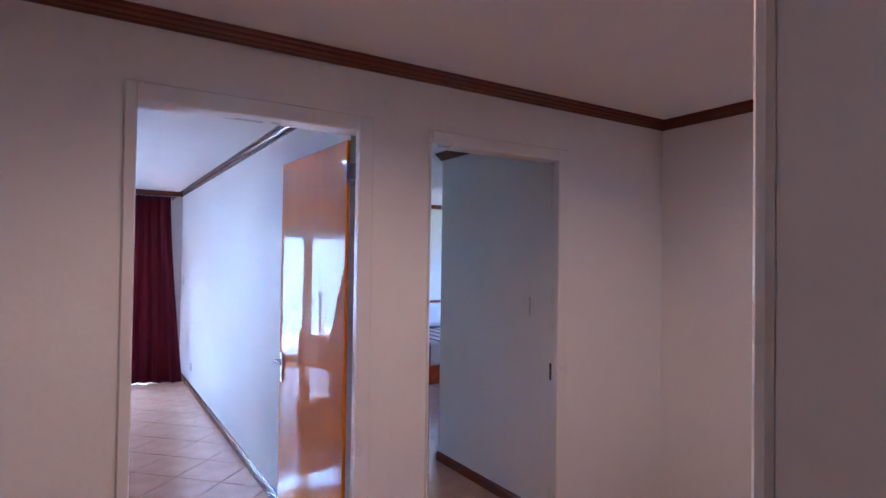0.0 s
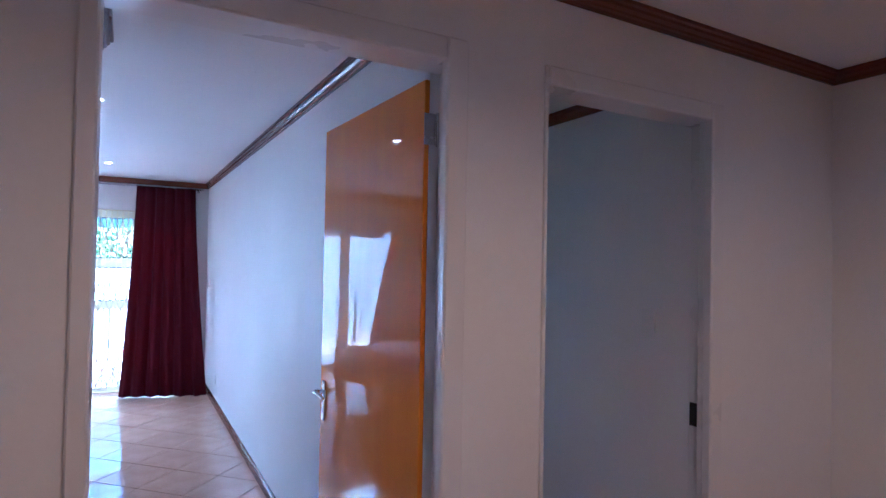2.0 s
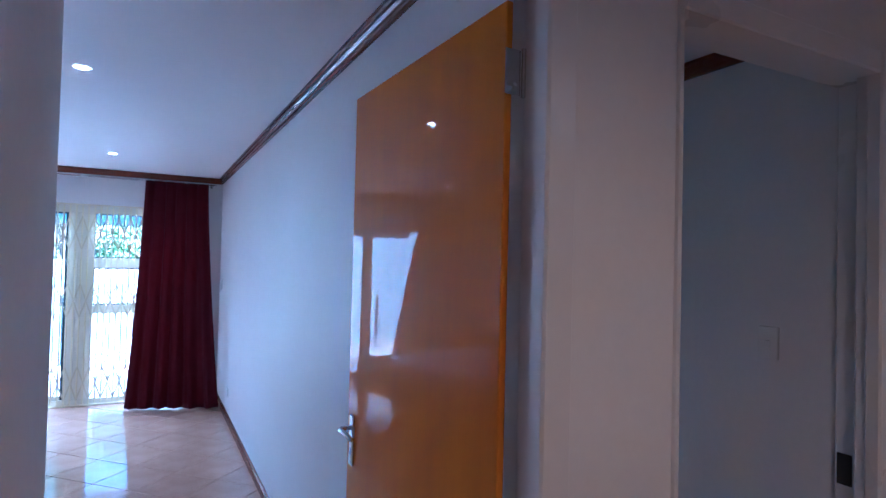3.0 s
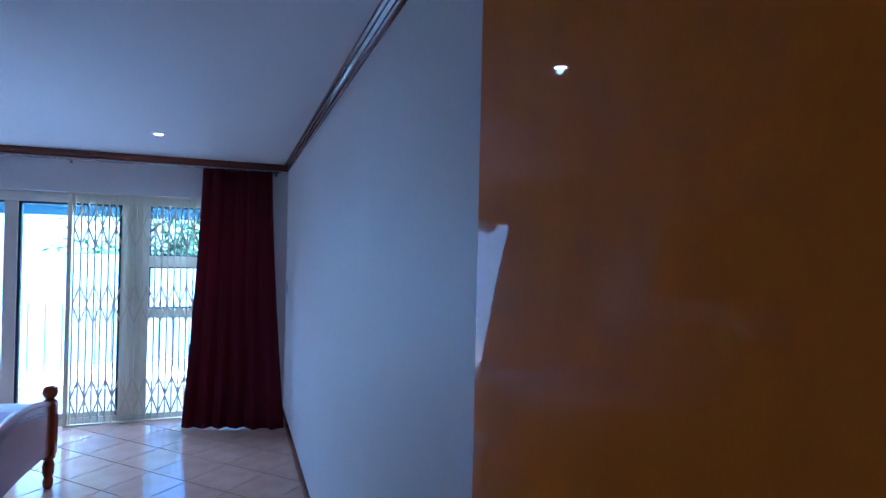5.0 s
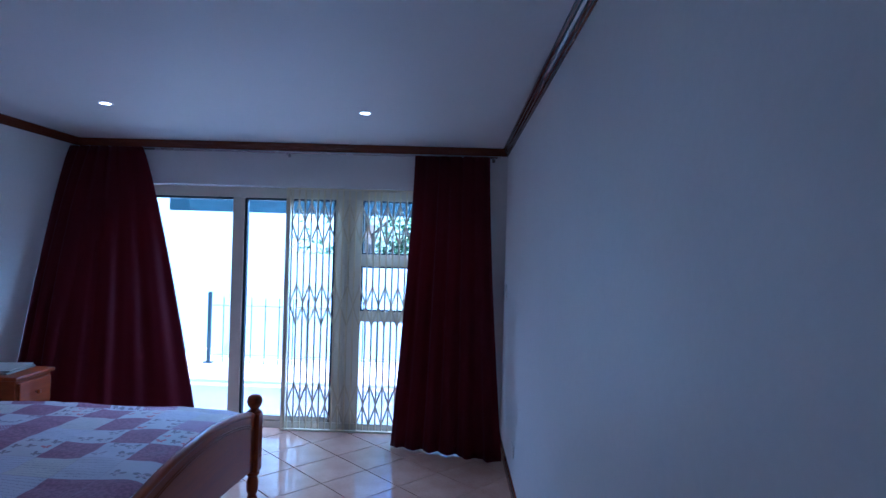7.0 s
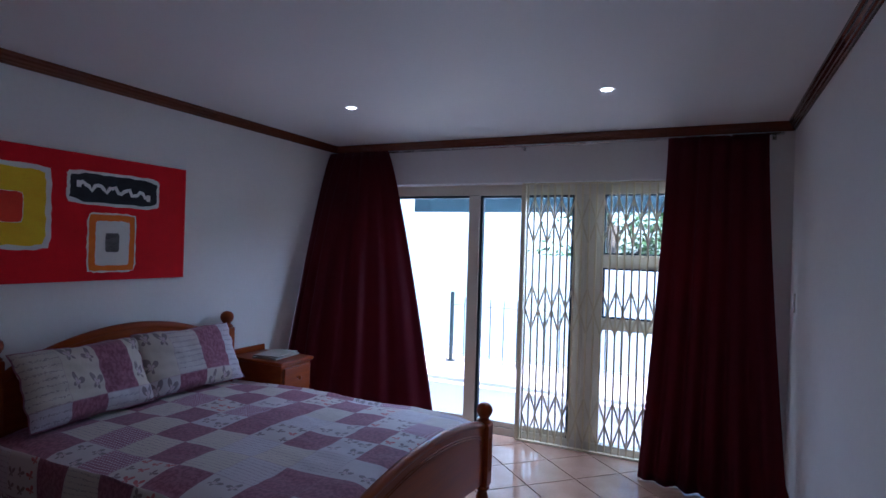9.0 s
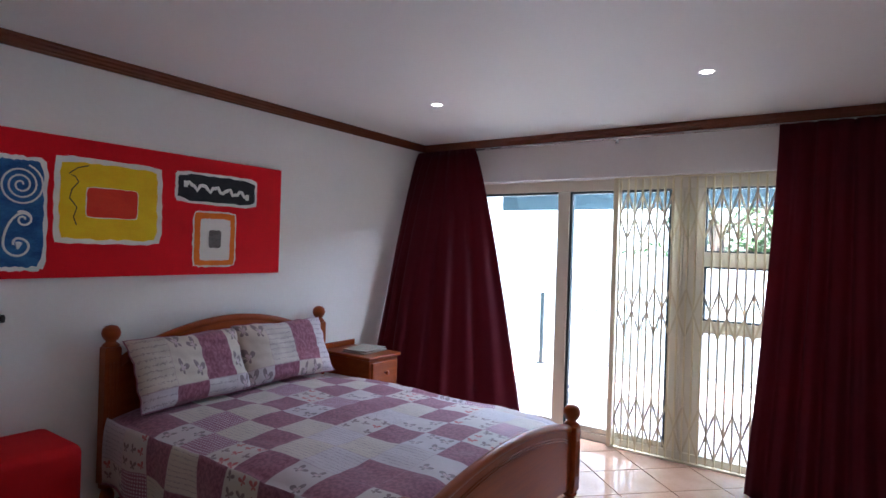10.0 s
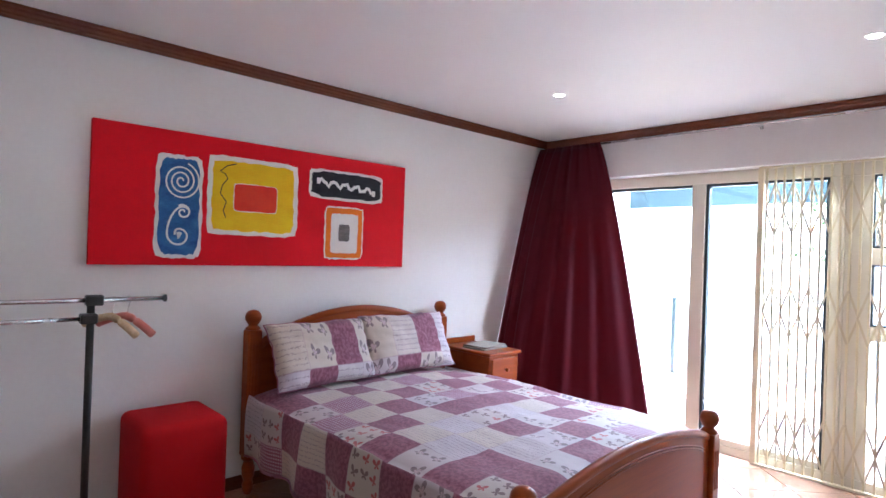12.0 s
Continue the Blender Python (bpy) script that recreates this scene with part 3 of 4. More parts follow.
# ---------------------------------------------------------------- curtains
def curtain(name, top, low, z1, pleats, depth, label, seed, belly=0.0, flare=1.35):
    """Hanging cloth between a top line and a wider hem line in plan."""
    rng = random.Random(seed)
    bm = bmesh.new()
    nu, nv = pleats * 12, 36
    ph = [rng.uniform(-0.5, 0.5) for _ in range(pleats + 2)]
    am = [rng.uniform(0.35, 1.3) for _ in range(pleats + 2)]

    def along(line, s):
        s *= len(line) - 1
        k = min(int(s), len(line) - 2)
        return Vector(line[k]).lerp(Vector(line[k + 1]), s - k)

    grid = []
    for b in range(nv + 1):
        v = b / nv
        row = []
        for a in range(nu + 1):
            u = a / nu
            e = v ** flare
            p = along(top, u).lerp(along(low, u), e)
            d = (along(low, min(u + 0.01, 1)) - along(low, max(u - 0.01, 0))).normalized()
            nrm = Vector((d.y, -d.x))
            k = u * pleats
            kk = int(k)
            amp = am[kk] * (1 - (k - kk)) + am[kk + 1] * (k - kk)
            sh = ph[kk] * (1 - (k - kk)) + ph[kk + 1] * (k - kk)
            wav = math.sin(2 * math.pi * k + sh * (0.4 + 1.6 * v)) + 0.3 * math.sin(4.1 * math.pi * k + 2 * v + sh)
            off = depth * amp * (0.45 + 0.75 * v) * wav + belly * math.sin(math.pi * min(v * 1.1, 1)) * math.sin(math.pi * u)
            off *= min(1.0, u * 18)
            off += 0.006 * min(1.0, u * 18) * noise.noise(Vector((u * 9, v * 7, seed)))
            p = p + nrm * off
            hem = 0.003 + 0.003 * (1 + math.sin(3 * math.pi * u + seed))
            row.append(bm.verts.new((p.x, p.y, z1 * (1 - v) + hem * v)))
        grid.append(row)
    for r0, r1 in zip(grid, grid[1:]):
        for a in range(nu):
            bm.faces.new((r0[a], r0[a + 1], r1[a + 1], r1[a]))
    c = root(name, *along(top, 0.5), z1)
    cl = under(part("cloth", bm, CURTAIN, c, smooth=True))
    so = cl.modifiers.new("thick", "SOLIDIFY")
    so.thickness = 0.003
    ring = bmesh.new()
    for k in range(8):
        a = 2 * math.pi * k / 8
        rod(ring, (0, 0.013 * math.cos(a), 0.013 * math.sin(a)), (0, 0.013 * math.cos(a + 0.785), 0.013 * math.sin(a + 0.785)), 0.0025, 6)
    rme = mesh_of(ring, "ring", CHROME)
    for k in range(pleats):
        p = along(top, (k + 0.5) / pleats)
        ob = new("ring", rme)
        ob.parent = c
        ob.location = (p.x, WY - 0.075, ROD_Z)
        under(ob)
    return tagged(c, label, "curtain")


ROD_Z = 2.362
curtain("curtain", [(0.655, 7.95), (1.275, 7.95)], [(0.535, 7.80), (0.95, 7.66), (1.395, 7.52)], 2.362, 6, 0.026, "burgundy taffeta curtain pulled aside, hanging to the floor", 3)
curtain("curtain", [(-2.246, 7.95), (-1.62, 7.93)], [(-2.246, 7.30), (-1.95, 7.22), (-1.55, 7.50), (-1.04, 7.86)], 2.37, 7, 0.028, "burgundy taffeta curtain bunched at the rod, flaring wide below", 8, 0.05, 0.82)


def curtain_rod():
    r = root("curtain_rod", -0.4, WY - 0.075, ROD_Z)
    under(part("rod", rod(bmesh.new(), (LX + 0.02, WY - 0.075, ROD_Z), (RX - 0.07, WY - 0.075, ROD_Z), 0.008, 12), CHROME, r, smooth=True))
    for x in (LX + 0.06, -0.42, RX - 0.12):
        br = under(part("bracket", boxes((x - 0.012, WY - 0.008, ROD_Z - 0.028, x + 0.012, WY - 0.001, ROD_Z + 0.012), (x - 0.006, WY - 0.09, ROD_Z - 0.016, x + 0.006, WY - 0.0085, ROD_Z - 0.009), bevel=0.001), CHROME, r))
    return tagged(r, "thin steel curtain rod across the sliding door", "curtain rod")


curtain_rod()


# ---------------------------------------------------------------- bed
BX0, BX1, BY0, BY1 = -2.15, -0.18, 5.21, 6.67


def turned_post(bm, x, y, h):
    """Square-shouldered post with a ball finial and a turned leg."""
    m = Matrix.Translation((x, y, 0))
    k = h
    lathe(bm, [(0.022, 0.0), (0.030, 0.02), (0.032, 0.05), (0.024, 0.075), (0.034, 0.10), (0.036, 0.15), (0.026, 0.185), (0.040, 0.20), (0.041, 0.215)], 16, m)
    box(bm, x - 0.041, y - 0.041, 0.2155, x + 0.041, y + 0.041, k - 0.112, 0.010, 2)
    for s in (-1, 0, 1):
        box(bm, x + 0.0405, y + s * 0.018 - 0.004, 0.30, x + 0.0445, y + s * 0.018 + 0.004, k - 0.19, 0.0015)
    return bm


def finial(x, y, k):
    bm = bmesh.new()
    m = Matrix.Translation((x, y, 0))
    lathe(bm, [(0.041, k - 0.1115), (0.043, k - 0.104), (0.034, k - 0.096), (0.025, k - 0.088), (0.026, k - 0.083), (0.036, k - 0.072), (0.044, k - 0.054), (0.046, k - 0.040), (0.041, k - 0.020), (0.028, k - 0.006), (0.008, k)], 18, m)
    return bm


def arch_panel(bm, x, t, y0, y1, z0, side, peak, steps=28, lo_peak=0.0):
    """Board along y with an arched top edge."""
    a, b = [], []
    for k in range(steps + 1):
        s = k / steps
        y = y0 + (y1 - y0) * s
        arc = math.sin(math.pi * s) ** 0.75
        z = side + (peak - side) * arc
        zl = z0 + lo_peak * math.sin(math.pi * s)
        a.append((bm.verts.new((x - t, y, zl)), bm.verts.new((x - t, y, z))))
        b.append((bm.verts.new((x + t, y, zl)), bm.verts.new((x + t, y, z))))
    for k in range(steps):
        bm.faces.new((a[k][0], a[k + 1][0], a[k + 1][1], a[k][1]))
        bm.faces.new((b[k][0], b[k][1], b[k + 1][1], b[k + 1][0]))
        bm.faces.new((a[k][1], a[k + 1][1], b[k + 1][1], b[k][1]))
        bm.faces.new((a[k][0], b[k][0], b[k + 1][0], a[k + 1][0]))
    bm.faces.new((a[0][0], a[0][1], b[0][1], b[0][0])), bm.faces.new((a[-1][0], b[-1][0], b[-1][1], a[-1][1]))
    return bm


def arch_strip(x, r, y0, y1, side, peak, steps=28):
    return tube(bmesh.new(), [(x, y0 + (y1 - y0) * k / steps, side + (peak - side) * math.sin(math.pi * k / steps) ** 0.75) for k in range(steps + 1)], r, 10)


def bed():
    b = root("bed", (BX0 + BX1) / 2, (BY0 + BY1) / 2, 0)
    for x, y, h in ((BX0, BY0, 1.045), (BX0, BY1, 1.045), (BX1, BY0, 0.680), (BX1, BY1, 0.680)):
        post = under(part("post", turned_post(bmesh.new(), x, y, h), BEDWOOD, b, "turned post with a ball finial"))
        part("finial", finial(x, y, h), BEDWOOD, post, smooth=True)
    ya, yb = BY0 + 0.0415, BY1 - 0.0415
    hb = under(part("headboard", arch_panel(bmesh.new(), BX0, 0.016, ya, yb, 0.28, 0.835, 1.02), BEDWOOD, b, "arched headboard"))
    under(part("top_rail", arch_strip(BX0, 0.024, ya, yb, 0.835, 1.02), BEDWOOD, b, smooth=True))
    under(part("footboard", arch_panel(bmesh.new(), BX1, 0.016, ya, yb, 0.235, 0.555, 0.655, lo_peak=0.05), BEDWOOD, b, "arched footboard"))
    under(part("top_rail", arch_strip(BX1, 0.022, ya, yb, 0.555, 0.655), BEDWOOD, b, smooth=True))
    for dz in (0.045, 0.058):
        under(part("bead", arch_strip(BX1 + 0.0175, 0.0042, ya + 0.05, yb - 0.05, 0.555 - dz, 0.655 - dz), BEDWOOD, b, smooth=True))
    for y in (BY0, BY1):
        under(part("side_rail", box(bmesh.new(), BX0 + 0.042, y - 0.014, 0.24, BX1 - 0.042, y + 0.014, 0.36, 0.004), BEDWOOD, b))
    return tagged(b, "varnished pine double bed with turned posts", "bed")


bed()
tagged(part("mattress", box(bmesh.new(), BX0 + 0.03, BY0 + 0.02, 0.30, BX1 - 0.03, BY1 - 0.02, 0.535, 0.04, 3), PLASTIC_WHITE), "white mattress under the patchwork quilt", "mattress")


def quilt():
    """Quilt draped over the mattress and down both long sides, with UV in metres."""
    bm = bmesh.new()
    uvl = bm.loops.layers.uv.new("uv")
    x0, x1 = BX0 + 0.05, BX1 - 0.035
    y0, y1 = BY0 - 0.03, BY1 + 0.03
    nx, drop, r = 72, 0.35, 0.06
    width = y1 - y0
    total = width + 2 * drop
    ny = 84
    info, grid = {}, []
    for a in range(nx + 1):
        u = a / nx
        x = x0 + (x1 - x0) * u
        row = []
        for b in range(ny + 1):
            s = -drop + total * b / ny
            top = 0.572 + 0.016 * noise.noise(Vector((x * 3, s * 3, 0.3))) + 0.010 * abs(noise.noise(Vector((x * 6 + s * 3, s * 9, 4.3))))
            top += 0.02 * math.sin(math.pi * min(max(s / width, 0), 1))
            top -= 0.05 * max(0, (u - 0.93) / 0.07) ** 2
            over = max(-s, s - width, 0.0)
            if over > 0:
                out = r * (1 - math.exp(-over / r)) * 0.7
                z = top - over + 0.3 * out
                fold = min(over / drop, 1) * (0.022 * math.sin(x * 17 + 1.3) + 0.018 * noise.noise(Vector((x * 6, 1.0 if s < 0 else 9.0, over * 2))))
                y = (y0 - out * 0.6 - fold) if s < 0 else (y1 + out * 0.6 + fold)
            else:
                edge = min(s, width - s)
                z = top - 0.035 * math.exp(-edge / 0.05)
                y = y0 + s
            v = bm.verts.new((x, y, z))
            info[v] = (x - x0, s)
            row.append(v)
        grid.append(row)
    for a in range(nx):
        for b in range(ny):
            f = bm.faces.new((grid[a][b], grid[a + 1][b], grid[a + 1][b + 1], grid[a][b + 1]))
            for l in f.loops:
                l[uvl].uv = info[l.vert]
    q = root("quilt", (x0 + x1) / 2, (y0 + y1) / 2, 0.5)
    lines = [[v.co.copy() for v in (row[e] for row in grid)] for e in (0, -1)] + [[v.co.copy() for v in grid[-1]]]
    ob = under(part("cover", bm, QUILT, q, smooth=True))
    so = ob.modifiers.new("thick", "SOLIDIFY")
    so.thickness, so.offset = 0.012, -1
    for line in lines:
        under(part("bound_hem", tube(bmesh.new(), line, 0.007, 8), HEM, q, "plum bound hem", True))
    return tagged(q, "plum and cream patchwork quilt with butterflies on the bed", "quilt")


quilt()


def pillow(cx, cy, cz, turn, lean, seed, label):
    bm = bmesh.new()
    uvl = bm.loops.layers.uv.new("uv")
    n, w, h = 32, 0.70, 0.40
    info, top, low = {}, [], []
    for side, rows in ((1, top), (-1, low)):
        for a in range(n + 1):
            r = []
            for b in range(n + 1):
                p, q = 2 * a / n - 1, 2 * b / n - 1
                puff = max((1 - p ** 4) * (1 - q ** 4), 0) ** 0.55
                pin = 1 - 0.07 * (1 - abs(p * q))
                z = side * (0.072 * puff) + 0.014 * noise.noise(Vector((p * 3, q * 3, seed + side))) + 0.007 * noise.noise(Vector((p * 9, q * 6, seed * 3)))
                edge = max(abs(p), abs(q)) > 0.999
                if edge and side == -1:
                    r.append(top[a][b])
                    continue
                v = bm.verts.new((p * w / 2 * pin, q * h / 2 * pin, z if not edge else 0.010 * math.sin(7 * p + 5 * q) + 0.006 * math.sin(19 * p - 13 * q)))
                info[v] = (p * w / 2 + 0.37 + 0.6 * (seed - 1), 0.27 + 0.125 * q)
                r.append(v)
            rows.append(r)
        for a in range(n):
            for b in range(n):
                f = bm.faces.new((rows[a][b], rows[a + 1][b], rows[a + 1][b + 1], rows[a][b + 1]))
                for l in f.loops:
                    l[uvl].uv = info[l.vert]
    rim = [top[a][0].co.copy() for a in range(n + 1)] + [top[n][b].co.copy() for b in range(1, n + 1)] + [top[a][n].co.copy() for a in range(n - 1, -1, -1)] + [top[0][b].co.copy() for b in range(n - 1, -1, -1)]
    ob = part("pillow", bm, PILLOW, smooth=True)
    ob.matrix_world = pose(cx, cy, cz, 0, 0, turn) @ pose(0, 0, 0, lean, 0, 0)
    part("piping", tube(bmesh.new(), rim, 0.004, 6), HEM, ob, "plum piping along the seam", True)
    return tagged(ob, label, "pillow", "pillows on the bed")


pillow(-2.02, 5.60, 0.785, 93, 64, 1, "plump patchwork pillow leaning on the headboard, butterfly print")
pillow(-2.02, 6.26, 0.795, 87, 64, 2, "plump patchwork pillow leaning on the headboard, script print")


# ---------------------------------------------------------------- nightstand, magazines, pouffe, rack
def nightstand():
    x0, x1, y0, y1, h = LX + 0.03, -1.73, 6.77, 7.13, 0.70
    n = root("nightstand", (x0 + x1) / 2, (y0 + y1) / 2, 0)
    under(part("body", box(bmesh.new(), x0 + 0.02, y0 + 0.02, 0.06, x1 - 0.02, y1 - 0.02, h - 0.026, 0.004), BEDWOOD, n))
    under(part("plinth", box(bmesh.new(), x0 + 0.012, y0 + 0.012, 0, x1 - 0.012, y1 - 0.012, 0.059, 0.008), BEDWOOD, n))
    under(part("top", box(bmesh.new(), x0, y0, h - 0.0255, x1, y1, h, 0.010, 3), BEDWOOD, n))
    under(part("gallery", box(bmesh.new(), x0, y0 + 0.01, h + 0.0005, x0 + 0.018, y1 - 0.01, h + 0.045, 0.006, 2), BEDWOOD, n))
    for z0, z1 in ((0.49, 0.655), (0.285, 0.47), (0.085, 0.265)):
        dr = under(part("drawer", box(bmesh.new(), x1 - 0.0195, y0 + 0.04, z0, x1 - 0.002, y1 - 0.04, z1, 0.007, 2), BEDWOOD, n))
        m = Matrix.Translation((x1 - 0.0015, (y0 + y1) / 2, (z0 + z1) / 2)) @ Matrix.Rotation(math.pi / 2, 4, "Y")
        kn = part("knob", lathe(bmesh.new(), [(0.008, 0), (0.008, 0.012), (0.016, 0.018), (0.014, 0.026), (0.004, 0.029)], 14, m), BEDWOOD, dr, smooth=True)
        kn.matrix_parent_inverse = dr.matrix_parent_inverse.inverted() @ Matrix.Translation(-n.location)
    return tagged(n, "varnished pine nightstand with drawers beside the bed", "nightstand")


nightstand()
for k, (w, d, turn, hh) in enumerate(((0.21, 0.28, 4, 0.010), (0.20, 0.27, -5, 0.008), (0.205, 0.275, 9, 0.007))):
    z = 0.7005 + (0, 0.0105, 0.019)[k]
    ob = part("magazine", box(bmesh.new(), -w / 2, -d / 2, 0, w / 2, d / 2, hh, 0.002), PAPER)
    ob.matrix_world = pose(-1.95, 6.96, z, 0, 0, turn)
    tagged(ob, "thin worn magazine stacked on the nightstand", "magazine", "magazines on the nightstand")


def pouffe():
    p = root("pouffe", -2.025, 4.755, 0)
    bm = box(bmesh.new(), -0.205, -0.200, 0.025, 0.205, 0.200, 0.565, 0.045, 4)
    part("cover", bm, RED_FABRIC, p, smooth=True)
    for x in (-0.16, 0.16):
        for y in (-0.155, 0.155):
            f = part("foot", rod(bmesh.new(), (x, y, 0), (x, y, 0.030), 0.018), BLACK_METAL, p)
    return tagged(p, "bright red fabric cube pouffe by the wall", "pouffe")


pouffe()


def clothes_rack():
    x = -1.85
    r = root("clothes_rack", x, 3.85, 0)

    def piece(name, bm, m, label="", smooth=False):
        return under(part(name, bm, m, r, label, smooth))

    for y in (4.340, 3.30):
        piece("base_foot", rod(bmesh.new(), (x - 0.22, y, 0.016), (x + 0.22, y, 0.016), 0.014, 12), BLACK_METAL, "", True)
        piece("upright", rod(bmesh.new(), (x, y, 0.028), (x, y, 1.133), 0.015, 14), BLACK_METAL, "", True)
        piece("connector", boxes((x - 0.020, y - 0.022, 1.133, x + 0.020, y + 0.045, 1.178), bevel=0.005), BLACK_METAL)
        piece("connector", boxes((x + 0.001, y - 0.045, 1.060, x + 0.055, y + 0.018, 1.102), bevel=0.005), BLACK_METAL)
    piece("top_rail", rod(bmesh.new(), (x, 3.10, 1.156), (x, 4.630, 1.156), 0.010, 14), CHROME, "chromed hanging rail", True)
    piece("end_cap", rod(bmesh.new(), (x, 4.6305, 1.156), (x, 4.642, 1.156), 0.017, 14), BLACK_METAL, "", True)
    piece("lower_rail", rod(bmesh.new(), (x + 0.03, 3.32, 1.081), (x + 0.03, 4.31, 1.081), 0.009, 14), CHROME, "chromed hanging rail", True)
    piece("base_bar", rod(bmesh.new(), (x, 3.312, 0.10), (x, 4.338, 0.10), 0.010, 12), BLACK_METAL, "", True)
    return tagged(r, "black and chrome double-rail clothes rack", "clothes rack")


clothes_rack()
PINK = surface("pink_padded_satin", (0.70, 0.20, 0.17), (0.80, 0.32, 0.26), (0.45, 0.6), 12, 120, 0.3, 0.002)
LACE = surface("cream_floral_cotton", (0.62, 0.42, 0.22), (0.78, 0.62, 0.42), (0.6, 0.8), 60, 150, 0.4, 0.002)
for y, m, lab, turn in ((4.425, LACE, "padded cream floral clothes hanger on the rail", 30), (4.485, PINK, "padded pink satin clothes hanger on the rail", 33)):
    h = root("clothes_hanger", -1.85, y, 1.156)
    h.rotation_euler = (0, radians(6), radians(turn))
    part("hook", tube(bmesh.new(), [(0, -0.012, -0.012), (0, -0.0145, 0.004), (0, -0.009, 0.0135), (0, 0.002, 0.0145), (0, 0.012, 0.006), (0, 0.012, -0.010), (0, 0.004, -0.035), (0, 0, -0.075)], 0.0016, 6), CHROME, h)
    bm = bmesh.new()
    pts = []
    for k in range(17):
        s = k / 8 - 1
        pts.append((s * 0.145, 0, -0.075 - 0.058 * abs(s) ** 1.4))
    tube(bm, pts, 0.017, 12)
    part("padded_arm", bm, m, h, smooth=True)
    tagged(h, lab, "hanger", "hangers on the rack")


# ---------------------------------------------------------------- painting
def painting():
    y0, y1, z0, z1 = 4.425, 6.375, 1.252, 1.962
    p = root("painting", LX + 0.02, (y0 + y1) / 2, (z0 + z1) / 2)
    rng = random.Random(5)
    part("canvas", under_box(p, LX + 0.002, y0, z0, LX + 0.034, y1, z1), P_RED, p, "red stretched canvas")
    X = LX + 0.0345

    def patch(name, m, a, b, c, d, lift, rough=0.008, corner=0.02, label="", parent=None):
        """Painted block with a hand-drawn outline: y from a to b, z from c to d."""
        bm = bmesh.new()
        pts, steps = [], 14
        sides = (((a, c), (b, c)), ((b, c), (b, d)), ((b, d), (a, d)), ((a, d), (a, c)))
        for (ya, za), (yb, zb) in sides:
            for k in range(steps):
                s = k / steps
                y, z = ya + (yb - ya) * s, za + (zb - za) * s
                cy, cz = (a + b) / 2, (c + d) / 2
                e = max(0, 1 - min(s, 1 - s) * steps / 2) * corner * 0.5
                y += (cy - y) / abs(b - a) * e * 2 + rng.uniform(-rough, rough) * 0.6
                z += (cz - z) / abs(d - c) * e * 2 + rng.uniform(-rough, rough) * 0.6
                pts.append((y, z))
        lo = [bm.verts.new((X - p.location.x, y - p.location.y, z - p.location.z)) for y, z in pts]
        hi = [bm.verts.new((X + lift - p.location.x, y - p.location.y, z - p.location.z)) for y, z in pts]
        bm.faces.new(hi)
        for k in range(len(pts)):
            bm.faces.new((lo[k], lo[(k + 1) % len(pts)], hi[(k + 1) % len(pts)], hi[k]))
        return part(name, bm, m, p, label)

    def stroke(name, m, pts, r, lift):
        bm = bmesh.new()
        tube(bm, [(X + lift - p.location.x, y - p.location.y, z - p.location.z) for y, z in pts], r, 6)
        for v in bm.verts:
            v.co.x = X + lift - p.location.x + (v.co.x - (X + lift - p.location.x)) * 0.2
        return part(name, bm, m, p)

    patch("white_block", P_WHITE, 4.715, 4.955, 1.290, 1.835, 0.0012)
    patch("blue_block", P_BLUE, 4.735, 4.938, 1.308, 1.815, 0.0024, 0.010, 0.03)
    patch("white_block", P_WHITE, 4.980, 5.528, 1.425, 1.868, 0.0012, 0.006)
    patch("yellow_block", P_YELLOW, 5.005, 5.500, 1.448, 1.842, 0.0024, 0.008, 0.02)
    patch("white_block", P_WHITE, 5.126, 5.392, 1.560, 1.722, 0.0032, 0.003, 0.012)
    patch("red_block", P_VERMILION, 5.130, 5.388, 1.564, 1.718, 0.0040, 0.003, 0.012)
    patch("white_block", P_WHITE, 5.605, 6.172, 1.680, 1.872, 0.0012, 0.006)
    patch("black_block", P_BLACK, 5.622, 6.155, 1.697, 1.856, 0.0024, 0.006, 0.03)
    patch("white_block", P_WHITE, 5.722, 6.022, 1.298, 1.642, 0.0012, 0.006)
    patch("orange_block", P_ORANGE, 5.732, 6.012, 1.308, 1.632, 0.0020, 0.004, 0.01)
    patch("white_block", P_WHITE, 5.770, 5.978, 1.338, 1.596, 0.0028, 0.005, 0.01)
    patch("grey_block", P_GREY, 5.828, 5.912, 1.416, 1.526, 0.0036, 0.003, 0.008)
    for cy, cz, turns, r1 in ((4.842, 1.700, 3.2, 0.088),):
        stroke("spiral", P_WHITE, [(cy + (0.008 + r1 * k / 70) * math.cos(turns * 2 * math.pi * k / 70), cz + (0.008 + r1 * k / 70) * 1.05 * math.sin(turns * 2 * math.pi * k / 70)) for k in range(71)], 0.0045, 0.0030)
    stroke("curl", P_WHITE, [(4.838 + (0.075 - 0.055 * k / 40) * math.cos(0.9 + 8.6 * k / 40), 1.415 + (0.17 - 0.14 * min(1, k / 18)) * max(0, math.sin(0.9 + 8.6 * k / 40)) + (0.075 - 0.05 * k / 40) * min(0, math.sin(0.9 + 8.6 * k / 40))) for k in range(41)], 0.0055, 0.0032)
    stroke("spiral", P_WHITE, [(4.855 + (0.006 + 0.035 * k / 30) * math.cos(8.5 * k / 30), 1.535 + (0.006 + 0.035 * k / 30) * math.sin(8.5 * k / 30)) for k in range(31)], 0.005, 0.0032)
    stroke("white_dot", P_WHITE, [(4.828, 1.410), (4.838, 1.412), (4.846, 1.408)], 0.018, 0.0034)
